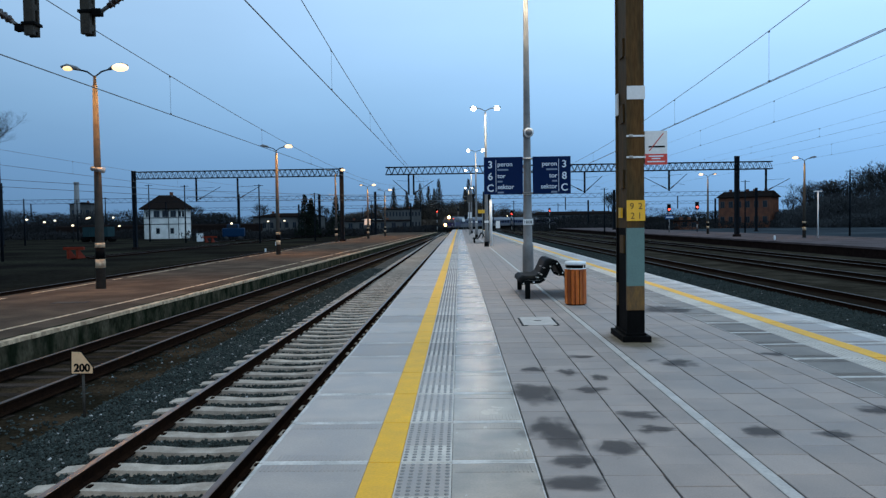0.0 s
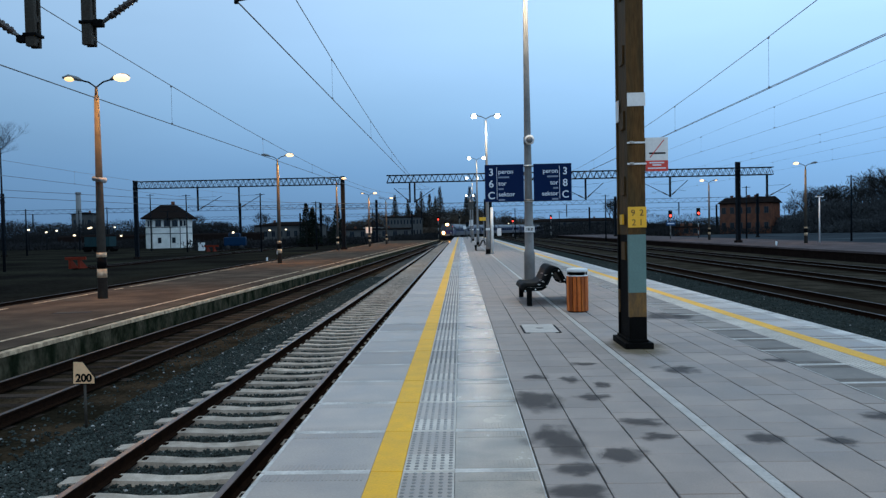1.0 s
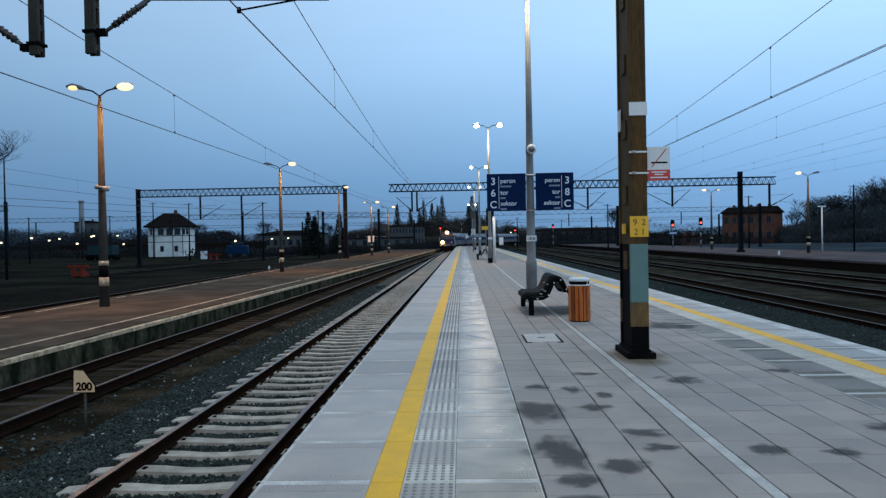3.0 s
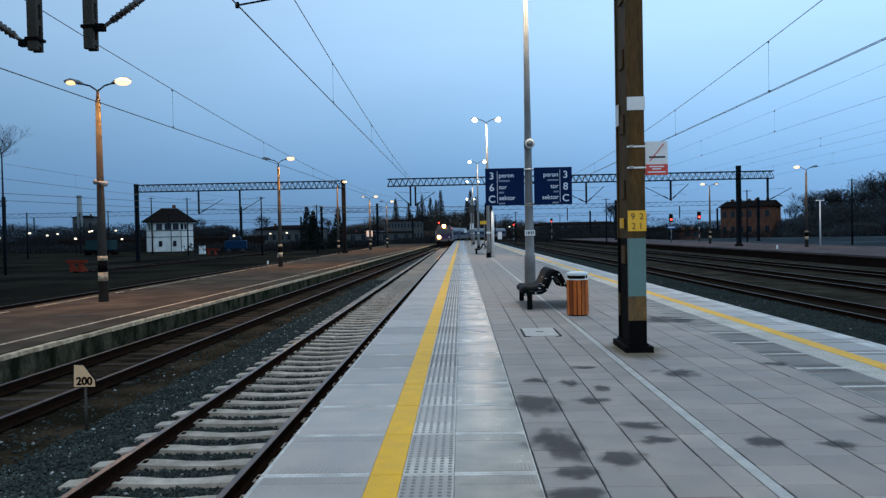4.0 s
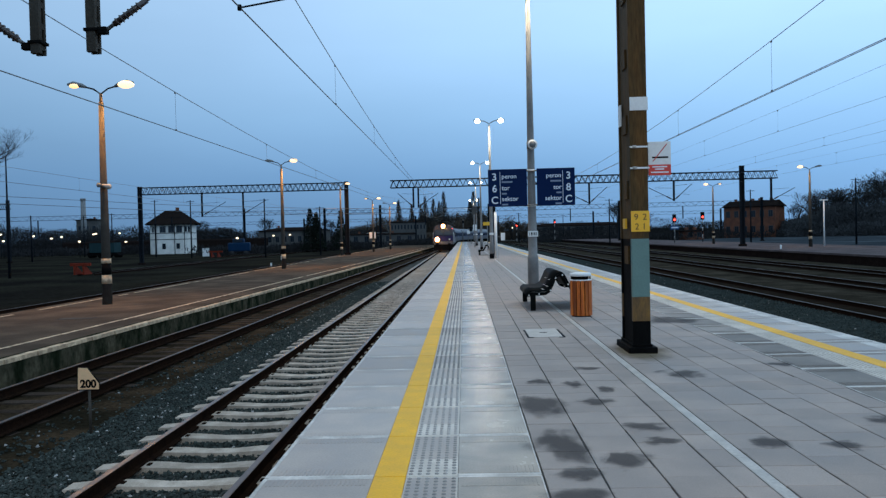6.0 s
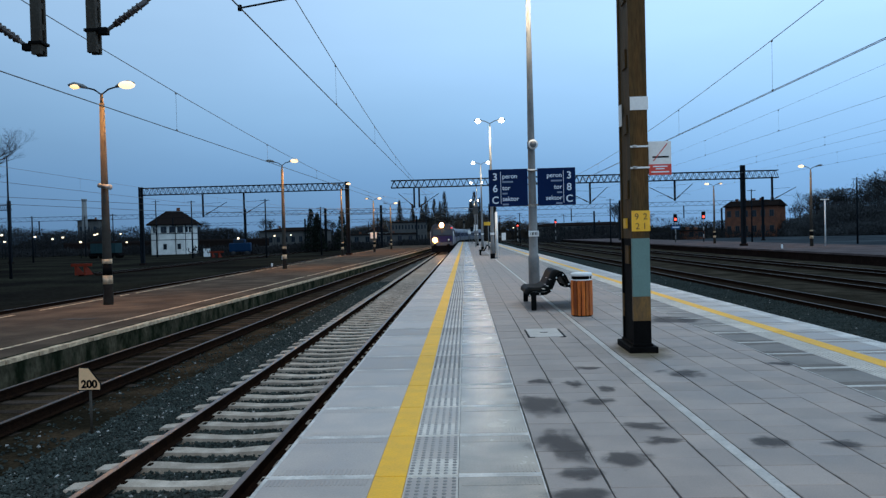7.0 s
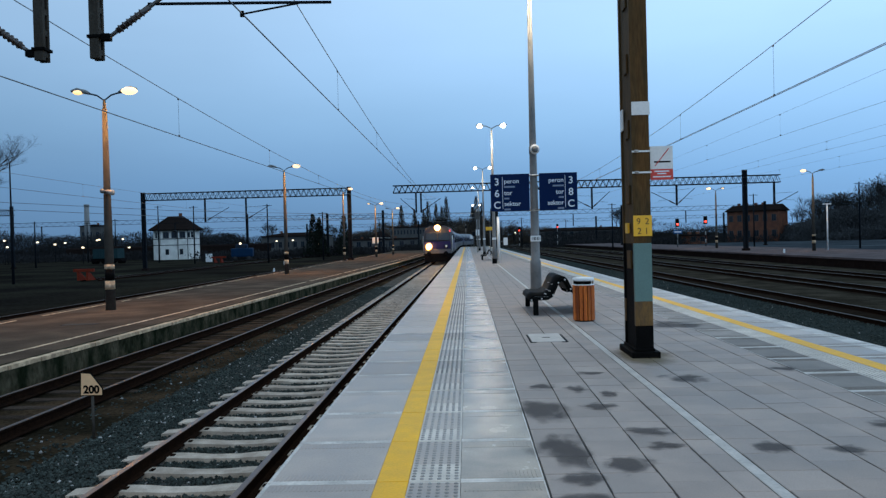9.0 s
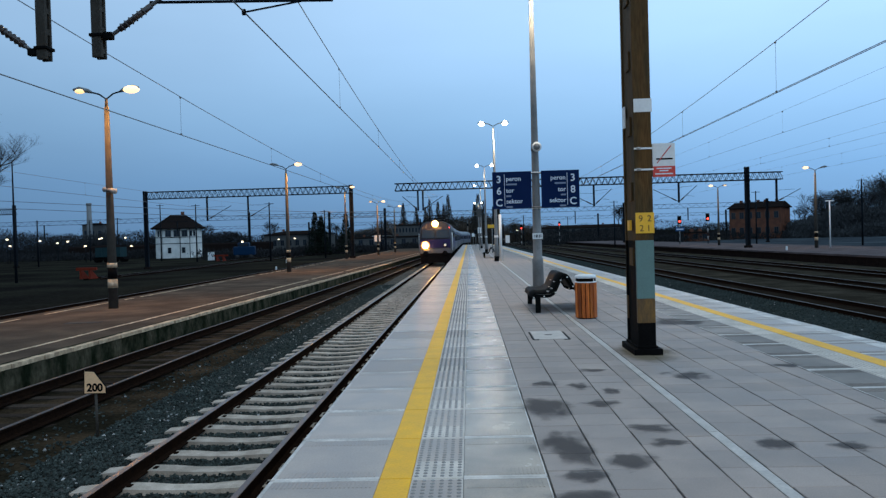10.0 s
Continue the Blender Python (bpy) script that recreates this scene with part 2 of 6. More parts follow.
M = {
    "slab_rough": mat("ribbed_concrete", (0.405, 0.350, 0.305), 0.45, scale=2.5, var=0.09, bump=0.08, fine=60, second=(0.305, 0.268, 0.238), piece=0.2, rough_var=0.10, spec=0.32),
    "slab_smooth": mat("smooth_concrete", (0.42, 0.358, 0.285), 0.24, scale=2.2, var=0.10, bump=0.0, fine=60, second=(0.265, 0.228, 0.184), piece=0.26, rough_var=0.05, spec=0.16),
    "slab_tactile": mat("tactile_concrete", (0.60, 0.55, 0.485), 0.6, scale=3, var=0.14, bump=0.1, fine=70, second=(0.46, 0.42, 0.37), piece=0.12, spec=0.2),
    "slab_matt": mat("matt_concrete", (0.26, 0.228, 0.198), 0.6, scale=2.2, var=0.1, bump=0.05, fine=60, second=(0.19, 0.168, 0.148), piece=0.2, spec=0.15),
    "slab_dark_stud": mat("dark_stud_concrete", (0.17, 0.163, 0.156), 0.6, scale=6, var=0.25, bump=0.1, fine=50, second=(0.26, 0.25, 0.24), piece=0.3),
    "slab_edge": mat("pale_concrete_edge", (0.62, 0.58, 0.53), 0.5, scale=3.5, var=0.2, bump=0.1, fine=30, second=(0.36, 0.34, 0.31), spec=0.35),
    "yellow": mat("yellow_road_paint", (0.80, 0.42, 0.022), 0.55, scale=5, var=0.10, bump=0.08, fine=50, second=(0.70, 0.375, 0.035), piece=0.05, spec=0.12),
    "paver": mat("grey_concrete_paver", (0.345, 0.287, 0.250), 0.65, scale=1.6, var=0.12, bump=0.14, fine=90, second=(0.250, 0.214, 0.192), piece=0.09, rough_var=0.1, spec=0.22),
    "joint": mat("dark_sand_joint", (0.06, 0.058, 0.055), 0.9, scale=8, var=0.3),
    "drain": mat("galvanised_drain_channel", (0.46, 0.425, 0.385), 0.55, 0.05, scale=5, var=0.14, bump=0.06, second=(0.36, 0.335, 0.305), spec=0.3),
    "concrete": mat("weathered_concrete", (0.36, 0.35, 0.33), 0.75, scale=3, var=0.2, bump=0.25, fine=50),
    "sleeper": mat("concrete_sleeper", (0.49, 0.425, 0.355), 0.85, scale=5, var=0.18, bump=0.3, fine=60, second=(0.31, 0.265, 0.215), piece=0.14, spec=0.1),
    "old_sleeper": mat("oiled_wooden_sleeper", (0.046, 0.036, 0.029), 0.85, scale=5, var=0.3, bump=0.4, piece=0.4, spec=0.0),
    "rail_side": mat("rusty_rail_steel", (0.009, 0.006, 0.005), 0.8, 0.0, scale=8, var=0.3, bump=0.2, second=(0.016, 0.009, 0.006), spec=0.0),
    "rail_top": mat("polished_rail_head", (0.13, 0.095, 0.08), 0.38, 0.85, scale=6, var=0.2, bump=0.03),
    "ballast": mat("grey_ballast_bed", (0.090, 0.091, 0.084), 0.95, scale=2.0, var=0.45, bump=1.0, fine=28, second=(0.044, 0.047, 0.044), spec=0.0),
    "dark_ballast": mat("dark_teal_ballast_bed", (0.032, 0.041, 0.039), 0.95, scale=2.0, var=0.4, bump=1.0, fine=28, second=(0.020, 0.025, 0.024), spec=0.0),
    "stone": mat("granite_ballast_stone", (0.050, 0.061, 0.056), 0.85, scale=3, var=0.25, bump=0.3, second=(0.032, 0.039, 0.036), island=0.45, spec=0.0),
    "shoulder": mat("brown_siding_gravel", (0.052, 0.044, 0.033), 0.95, scale=0.7, var=0.45, bump=0.9, fine=18, second=(0.022, 0.019, 0.014), spec=0.0),
    "pale_stone": mat("pale_ballast_stone", (0.30, 0.30, 0.29), 0.85, scale=3, var=0.25, bump=0.3, island=0.4, spec=0.2),
    "dirt": mat("brown_oily_ballast_dirt", (0.058, 0.040, 0.025), 0.95, scale=0.9, var=0.5, bump=0.9, fine=20, second=(0.014, 0.012, 0.008), spec=0.0),
    # near black because the shadow bands along the rails are put into the colour
    "shaded_bed": mat("shade_black_track_bed", (0.010, 0.008, 0.006), 0.95, scale=1.2, var=0.5, bump=0.6, fine=20, second=(0.020, 0.015, 0.011), spec=0.0),
    "yard_soil": mat("dark_yard_soil", (0.020, 0.016, 0.012), 0.95, scale=0.5, var=0.4, bump=0.6, fine=14, second=(0.010, 0.009, 0.007), spec=0.0),
    "wet_road": mat("grey_yard_tarmac", (0.060, 0.072, 0.080), 0.9, scale=0.1, var=0.2, bump=0.1, fine=6, second=(0.026, 0.031, 0.036), spec=0.0),
    "grass": mat("dark_winter_grass", (0.027, 0.026, 0.018), 0.95, scale=0.11, var=0.45, bump=0.8, fine=5, second=(0.010, 0.009, 0.008), spec=0.0),
    "asphalt": mat("worn_brown_asphalt", (0.112, 0.083, 0.061), 0.95, scale=0.7, var=0.25, bump=0.35, fine=45, second=(0.062, 0.047, 0.036), spec=0.0),
    "pale_asphalt": mat("pale_worn_asphalt", (0.135, 0.108, 0.105), 0.9, scale=0.5, var=0.25, bump=0.2, fine=30, second=(0.080, 0.066, 0.066), spec=0.0),
    "moss_wall": mat("mossy_concrete_edge_wall", (0.075, 0.068, 0.046), 0.95, scale=2.2, var=0.45, bump=0.5, fine=14, second=(0.010, 0.014, 0.008), spec=0.0, stretch=(1, 1, 0.6)),
    # worn white paint with the sodium lamps' warm light mixed into its colour
    "warm_lit_white": mat("worn_white_sodium_tint", (0.66, 0.51, 0.34), 0.8, scale=6, var=0.25, bump=0.2, second=(0.30, 0.225, 0.15), spec=0.05),
    "steel_dark": mat("dark_painted_steel", (0.010, 0.013, 0.017), 0.7, 0.0, scale=3, var=0.3, bump=0.1, spec=0.05),
    "yard_rail_top": mat("rusty_siding_rail_head", (0.060, 0.050, 0.045), 0.5, 0.3, scale=6, var=0.2, bump=0.05, spec=0.1),
    "wire": mat("copper_wire_grey", (0.115, 0.12, 0.125), 0.6, 0.1, scale=3, var=0.1, bump=0),
    "messenger": mat("pale_messenger_wire", (0.20, 0.21, 0.22), 0.6, 0.1, scale=3, var=0.1, bump=0),
    "insulator": mat("brown_glazed_insulator", (0.05, 0.035, 0.03), 0.25, scale=5, var=0.2, bump=0),
    "drop_grey": mat("weathered_grey_brown_steel", (0.052, 0.048, 0.040), 0.75, scale=2.5, var=0.25, bump=0.2, second=(0.035, 0.030, 0.024), spec=0.1),
    "galv": mat("galvanised_pole_steel", (0.205, 0.205, 0.20), 0.55, 0.1, scale=3, var=0.14, bump=0.06, fine=30, second=(0.15, 0.152, 0.15), spec=0.3),
    "lamp_concrete": mat("spun_concrete_pole", (0.070, 0.064, 0.055), 0.9, scale=2, var=0.2, bump=0.2, second=(0.045, 0.040, 0.034), spec=0.05),
    "white": mat("white_painted_metal", (0.74, 0.74, 0.72), 0.5, scale=6, var=0.06, bump=0.03),
    "black": mat("black_paint", (0.006, 0.006, 0.006), 0.6, scale=5, var=0.3, bump=0.15, spec=0.015),
    "bench_black": mat("black_powder_coat", (0.006, 0.007, 0.007), 0.5, scale=5, var=0.2, bump=0.03, spec=0.012),
    "navy": mat("navy_sign_enamel", (0.0035, 0.016, 0.066), 0.45, scale=3, var=0.06, bump=0, spec=0.06),
    "plate_blue": mat("blue_signal_plate", (0.030, 0.095, 0.22), 0.6, scale=3, var=0.1, bump=0, spec=0.05),
    "sign_white": mat("sign_white_lettering", (0.72, 0.78, 0.84), 0.5, scale=9, var=0.03, bump=0),
    "sign_grey": mat("sign_grey_lettering", (0.20, 0.25, 0.33), 0.5, scale=9, var=0.03, bump=0),
    "red": mat("red_sign_enamel", (0.62, 0.05, 0.035), 0.5, scale=6, var=0.1, bump=0),
    "orange": mat("orange_painted_steel", (0.17, 0.022, 0.009), 0.7, scale=6, var=0.25, bump=0.1, spec=0.1),
    "yellow_plate": mat("yellow_enamel_plate", (0.85, 0.45, 0.02), 0.45, scale=9, var=0.06, bump=0),
    "rust_post": mat("rust_streaked_brown_steel", (0.046, 0.035, 0.016), 0.75, scale=4.0, var=0.35, bump=0.25, fine=30, second=(0.100, 0.050, 0.016), spec=0.15, stretch=(1.6, 1.6, 0.22)),
    "ochre": mat("ochre_rusted_paint", (0.17, 0.085, 0.012), 0.65, scale=8, var=0.3, bump=0.25, second=(0.08, 0.042, 0.012), stretch=(1, 1, 0.35)),
    "teal": mat("grey_green_paint", (0.105, 0.19, 0.175), 0.6, scale=5, var=0.08, bump=0.06),
    "wood": mat("oiled_orange_timber", (0.66, 0.17, 0.018), 0.4, scale=9, var=0.3, bump=0.2, fine=60, second=(0.34, 0.07, 0.009), piece=0.45, spec=0.4, stretch=(1, 1, 0.12)),
    "plaster": mat("stained_white_plaster", (0.78, 0.75, 0.69), 0.85, scale=0.8, var=0.12, bump=0.15, second=(0.60, 0.58, 0.53)),
    "roof": mat("dark_roof_tiles", (0.012, 0.009, 0.008), 0.9, scale=1.5, var=0.3, bump=0.5, fine=6, second=(0.015, 0.011, 0.010), spec=0.0),
    "brick": mat("red_brick_wall", (0.20, 0.080, 0.048), 0.9, scale=0.9, var=0.25, bump=0.3, fine=9, second=(0.12, 0.055, 0.038), spec=0.0),
    "glass": mat("dark_window_glass", (0.012, 0.016, 0.022), 0.12, scale=3, var=0.1, bump=0),
    "bark": mat("dark_winter_bark", (0.034, 0.031, 0.029), 0.95, scale=4, var=0.3, bump=0.4, spec=0.0),
    "twigs": mat("bare_winter_twigs", (0.030, 0.030, 0.031), 0.95, scale=1.0, var=0.2, bump=0, island=0.12, spec=0.0),
    "far_twigs": mat("grey_brown_far_twigs", (0.085, 0.080, 0.074), 0.95, scale=0.05, var=0.3, bump=0, island=0.3, second=(0.060, 0.052, 0.044), spec=0.0),
    "wood_twigs": mat("dark_wood_twigs", (0.075, 0.078, 0.080), 0.95, scale=0.15, var=0.2, bump=0, island=0.12, second=(0.050, 0.052, 0.054), spec=0.0),
    "hill_wood": mat("brown_hillside_wood", (0.105, 0.076, 0.056), 0.95, scale=0.08, var=0.3, bump=0, island=0.35, second=(0.066, 0.055, 0.046), spec=0.0),
    "evergreen": mat("dark_evergreen_foliage", (0.016, 0.021, 0.016), 0.95, scale=1.0, var=0.35, bump=0, island=0.4, spec=0.0),
    "grey_build": mat("grey_rendered_wall", (0.095, 0.092, 0.087), 0.9, scale=0.6, var=0.2, bump=0.1, spec=0.0),
    "loco_blue": mat("blue_locomotive_paint", (0.020, 0.018, 0.075), 0.4, scale=1.5, var=0.08, bump=0, spec=0.2),
    "loco_grey": mat("silver_grey_locomotive_paint", (0.048, 0.046, 0.052), 0.5, scale=1.5, var=0.12, bump=0, spec=0.15),
    "loco_dark": mat("grimy_underframe", (0.010, 0.009, 0.009), 0.85, scale=3, var=0.3, bump=0.2, spec=0.0),
    "coach_grey": mat("grey_coach_paint", (0.11, 0.11, 0.12), 0.45, scale=0.8, var=0.08, bump=0, spec=0.2),
    "coach_blue": mat("dark_blue_coach_band", (0.03, 0.045, 0.12), 0.35, scale=0.8, var=0.08, bump=0),
    "van_blue": mat("bright_blue_van_paint", (0.004, 0.024, 0.060), 0.5, scale=1.5, var=0.1, bump=0, spec=0.05),
    "van_teal": mat("faded_teal_wagon_paint", (0.018, 0.042, 0.046), 0.7, scale=1.5, var=0.15, bump=0.05, spec=0.05),
    "rubber": mat("black_rubber", (0.015, 0.015, 0.015), 0.85, scale=8, var=0.2, bump=0.1),
    "led": mat("led_lens", (0.9, 0.9, 0.85), emit=(1.0, 0.92, 0.78), power=9.0),
    "sodium": mat("sodium_bowl", (0.9, 0.6, 0.3), emit=(1.0, 0.62, 0.32), power=2.1),
    "sodium_dim": mat("sodium_bowl_dim", (0.9, 0.7, 0.4), emit=(1.0, 0.58, 0.25), power=1.5),
    "headlight": mat("headlight_lens", (0.9, 0.8, 0.6), emit=(1.0, 0.45, 0.11), power=380.0),
    # no lamp part: emission imitating the orange halo round the headlights
    "reflector": mat("amber_glow_halo", (0.9, 0.6, 0.3), emit=(1.0, 0.36, 0.07), power=1.15),
    "lit_window": mat("lit_window_pane", (0.8, 0.6, 0.4), emit=(1.0, 0.70, 0.40), power=0.45),
    "dark_wall": mat("soot_dark_platform_wall", (0.020, 0.014, 0.012), 0.95, scale=1.5, var=0.3, bump=0.4, fine=8, spec=0.0),
    "red_lens": mat("red_signal_lens", (0.7, 0.05, 0.04), emit=(1.0, 0.06, 0.04), power=6.0),
    "far_light": mat("far_lamp_lens", (0.9, 0.8, 0.6), emit=(1.0, 0.78, 0.5), power=3.0),
}


# ---- mesh helpers ----
class Mesh:
    """Collects faces with material slots, then makes one mesh."""

    def __init__(self):
        self.v, self.f, self.mi, self.mats, self.smooth = [], [], [], [], []

    def slot(self, m):
        if m not in self.mats:
            self.mats.append(m)
        return self.mats.index(m)

    def add(self, verts, faces, m, smooth=False):
        k, s = len(self.v), self.slot(m)
        self.v.extend(tuple(p) for p in verts)
        for f in faces:
            self.f.append([i + k for i in f])
            self.mi.append(s)
            self.smooth.append(smooth)
        return self

    def box(self, x0, y0, z0, x1, y1, z1, m, b=0.0):
        if b <= 0:
            v = [(x0, y0, z0), (x1, y0, z0), (x1, y1, z0), (x0, y1, z0), (x0, y0, z1), (x1, y0, z1), (x1, y1, z1), (x0, y1, z1)]
            return self.add(v, [(0, 3, 2, 1), (4, 5, 6, 7), (0, 1, 5, 4), (1, 2, 6, 5), (2, 3, 7, 6), (3, 0, 4, 7)], m)
        bm = bmesh.new()
        bmesh.ops.create_cube(bm, size=1, matrix=Matrix.Translation(((x0 + x1) / 2, (y0 + y1) / 2, (z0 + z1) / 2)) @ Matrix.Diagonal((x1 - x0, y1 - y0, z1 - z0, 1)))
        bmesh.ops.bevel(bm, geom=bm.edges[:], offset=b, segments=2, affect="EDGES", profile=0.6)
        return self.take(bm, m)

    def take(self, bm, m, smooth=False):
        bm.verts.index_update()
        self.add([v.co[:] for v in bm.verts], [[v.index for v in f.verts] for f in bm.faces], m, smooth)
        bm.free()
        return self

    def ring_tube(self, pts, radii, m, n=8, caps=True, smooth=True):
        """A tube through points with a radius at each."""
        pts = [Vector(p) for p in pts]
        vs, fs = [], []
        for i, p in enumerate(pts):
            d = (pts[min(i + 1, len(pts) - 1)] - pts[max(i - 1, 0)]).normalized()
            up = Vector((0, 0, 1)) if abs(d.z) < 0.9 else Vector((0, 1, 0))
            a = d.cross(up).normalized()
            b = a.cross(d)
            for k in range(n):
                t = 2 * math.pi * k / n
                vs.append(p + (a * math.cos(t) + b * math.sin(t)) * radii[i])
        for i in range(len(pts) - 1):
            for k in range(n):
                q = (k + 1) % n
                fs.append((i * n + k, i * n + q, (i + 1) * n + q, (i + 1) * n + k))
        if caps:
            fs.append(tuple(range(n - 1, -1, -1)))
            fs.append(tuple(range((len(pts) - 1) * n, len(pts) * n)))
        return self.add(vs, fs, m, smooth)

    def bar(self, p, q, r, m, n=4, r2=None):
        return self.ring_tube([p, q], [r, r2 if r2 is not None else r], m, n, True, n > 5)

    def prism(self, outline, axis, a, b, m, smooth=False):
        """An outline of (u, w) pairs extruded along axis x, y or z from a to b."""
        def at(u, w, t):
            return {"x": (t, u, w), "y": (u, t, w), "z": (u, w, t)}[axis]
        n = len(outline)
        v = [at(u, w, a) for u, w in outline] + [at(u, w, b) for u, w in outline]
        f = [tuple(range(n)), tuple(range(2 * n - 1, n - 1, -1))]
        f += [(i, n + i, n + (i + 1) % n, (i + 1) % n) for i in range(n)]
        return self.add(v, f, m, smooth)

    def sphere(self, c, r, m, sx=1.0, sy=1.0, sz=1.0, u=10, v=6):
        bm = bmesh.new()
        bmesh.ops.create_uvsphere(bm, u_segments=u, v_segments=v, radius=r, matrix=Matrix.Translation(c) @ Matrix.Diagonal((sx, sy, sz, 1)))
        return self.take(bm, m, True)

    def data(self, name):
        me = bpy.data.meshes.new(name)
        me.from_pydata(self.v, [], self.f)
        for m in self.mats:
            me.materials.append(m)
        me.polygons.foreach_set("material_index", self.mi)
        me.polygons.foreach_set("use_smooth", self.smooth)
        if any(len(f) > 4 or len(f) for f in self.f[:1]):
            bm = bmesh.new()
            bm.from_mesh(me)
            if len(self.f) < 20000:
                bmesh.ops.recalc_face_normals(bm, faces=bm.faces)
            bm.to_mesh(me)
            bm.free()
        me.update()
        return me


def thing(name, x=0, y=0, z=0, rz=0, label="", category="", group="", kind=""):
    ob = new(name)
    ob.empty_display_size = 0.2
    ob.matrix_basis = pose(x, y, z, 0, 0, rz)
    return tagged(ob, label, category, group, kind)


def part(name, mesh, parent, label="", at=None):
    ob = new(name, mesh.data(name) if isinstance(mesh, Mesh) else mesh)
    ob.parent = parent
    if at is not None:
        ob.matrix_basis = at
    return tagged(ob, label)


def single(name, mesh, label="", category="", group="", kind="", at=None):
    ob = new(name, mesh.data(name) if isinstance(mesh, Mesh) else mesh)
    if at is not None:
        ob.matrix_basis = at
    return tagged(ob, label, category, group, kind)


def text_mesh(body, size, material, align="LEFT", bold=0.0):
    cu = bpy.data.curves.new("lettering", "FONT")
    cu.body, cu.size, cu.align_x, cu.extrude, cu.offset = body, size, align, 0.002, bold
    tmp = new("lettering", cu)
    dg = bpy.context.evaluated_depsgraph_get()
    me = bpy.data.meshes.new_from_object(tmp.evaluated_get(dg))
    bpy.data.objects.remove(tmp)
    me.materials.clear()
    me.materials.append(material)
    return me


# ---- lines of the tracks ----
AXIS1, RAIL_Z = -3.06, -0.76
CURVE_Y, CURVE_R = 172.0, 260.0


def line1(s):
    """Place and heading (degrees) of the platform track at the distance s."""
    if s <= CURVE_Y:
        return AXIS1, s, 0.0
    a = (s - CURVE_Y) / CURVE_R
    return AXIS1 + CURVE_R * (1 - math.cos(a)), CURVE_Y + CURVE_R * math.sin(a), -math.degrees(a)


def line2(y):
    return -7.38 + 0.022 * y


def edge_left(y):
    return -8.82 + 0.024 * y


# ---- ground ----
def strip(name, lo, hi, z, y0, y1, steps, material, label, thick=0.3, cols=1, rough=0.0, category="ground"):
    """A band of ground between the lines lo(y) and hi(y)."""
    m = Mesh()
    ys = [y0 + (y1 - y0) * (i / steps) ** 1.6 for i in range(steps + 1)]
    vs, fs = [], []
    for y in ys:
        for c in range(cols + 1):
            x = lo(y) + (hi(y) - lo(y)) * c / cols
            dz = rough * noise.noise((x * 2.1, y * 2.1, 3.7)) if 0 < c < cols else -rough
            vs.append((x, y, z + dz))
    w = cols + 1
    for i in range(steps):
        for c in range(cols):
            fs.append((i * w + c, i * w + c + 1, (i + 1) * w + c + 1, (i + 1) * w + c))
    m.add(vs, fs, material, True)
    n = len(vs)
    skirt = []
    for side in (0, cols):
        low = [(vs[i * w + side][0], vs[i * w + side][1], z - thick) for i in range(steps + 1)]
        high = [vs[i * w + side] for i in range(steps + 1)]
        m.add(high + low, [(i, i + 1, steps + 2 + i, steps + 1 + i) for i in range(steps)], material)
    return single(name, m, label, category, kind="structure")


g = Mesh()
vs, fs = [], []
RING = [0, 30, 70, 130, 220, 360, 600, 1000, 1800, 3000, 4800]
for r in RING[1:]:
    for k in range(48):
        a = 2 * math.pi * k / 48
        vs.append((r * math.cos(a), r * math.sin(a), -1.12 + (0.15 * noise.noise((r * 0.11, k * 0.7, 1)) if r > 130 else 0)))
fs.append(tuple(range(48)))
for i in range(len(RING) - 2):
    for k in range(48):
        q = (k + 1) % 48
        fs.append((i * 48 + k, i * 48 + q, (i + 1) * 48 + q, (i + 1) * 48 + k))
g.add(vs, fs, M["grass"])
single("ground", g, "dark winter grass and bare soil of the rail yard", "ground", kind="structure")

strip("ballast_bed", lambda y: AXIS1 - 2.2, lambda y: -1.45, -0.985, -6, 176, 110, M["ballast"], "grey crushed stone bed of the platform track", cols=24, rough=0.03)
strip("ballast_old", lambda y: line2(y) - 1.45, lambda y: AXIS1 - 2.15, -0.975, -6, 176, 80, M["dirt"], "brown oily stone bed of the old track", cols=16, rough=0.035)
strip("yard_bed", lambda y: -20.0, lambda y: -14.6, -0.99, 2, 260, 60, M["yard_soil"], "dark dirty bed of the yard sidings", cols=10, rough=0.04)
# dark strip that carries the rails' shade in its base colour
strip("track_bed_right", lambda y: 6.72, lambda y: 8.42, -0.93, -6, 240, 80, M["shaded_bed"], "bed between the rails beside the platform, coloured black for shade", cols=8, rough=0.02, thick=0.1)
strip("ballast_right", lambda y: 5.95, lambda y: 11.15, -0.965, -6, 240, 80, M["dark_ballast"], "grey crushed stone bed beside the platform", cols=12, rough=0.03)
for a_, b_ in ((13.25, 16.0), (18.75, 20.8), (24.2, 26.2)):
    strip("siding_shoulder", lambda y, a_=a_: a_, lambda y, b_=b_: b_, -0.96, -4, 200, 60, M["shoulder"], "brown gravel shoulder between the sidings", cols=6, rough=0.05, thick=0.2)
# shows between the shoulders as dark bands, painted shade of the siding rails
strip("yard_bed_right", lambda y: 11.1, lambda y: 26.3, -1.04, -6, 260, 70, M["shaded_bed"], "dark brown bed of the right hand sidings, rail shade in its colour", cols=14, rough=0.04)
b = Mesh()
pts = [line1(170 + i * 5) for i in range(40)]
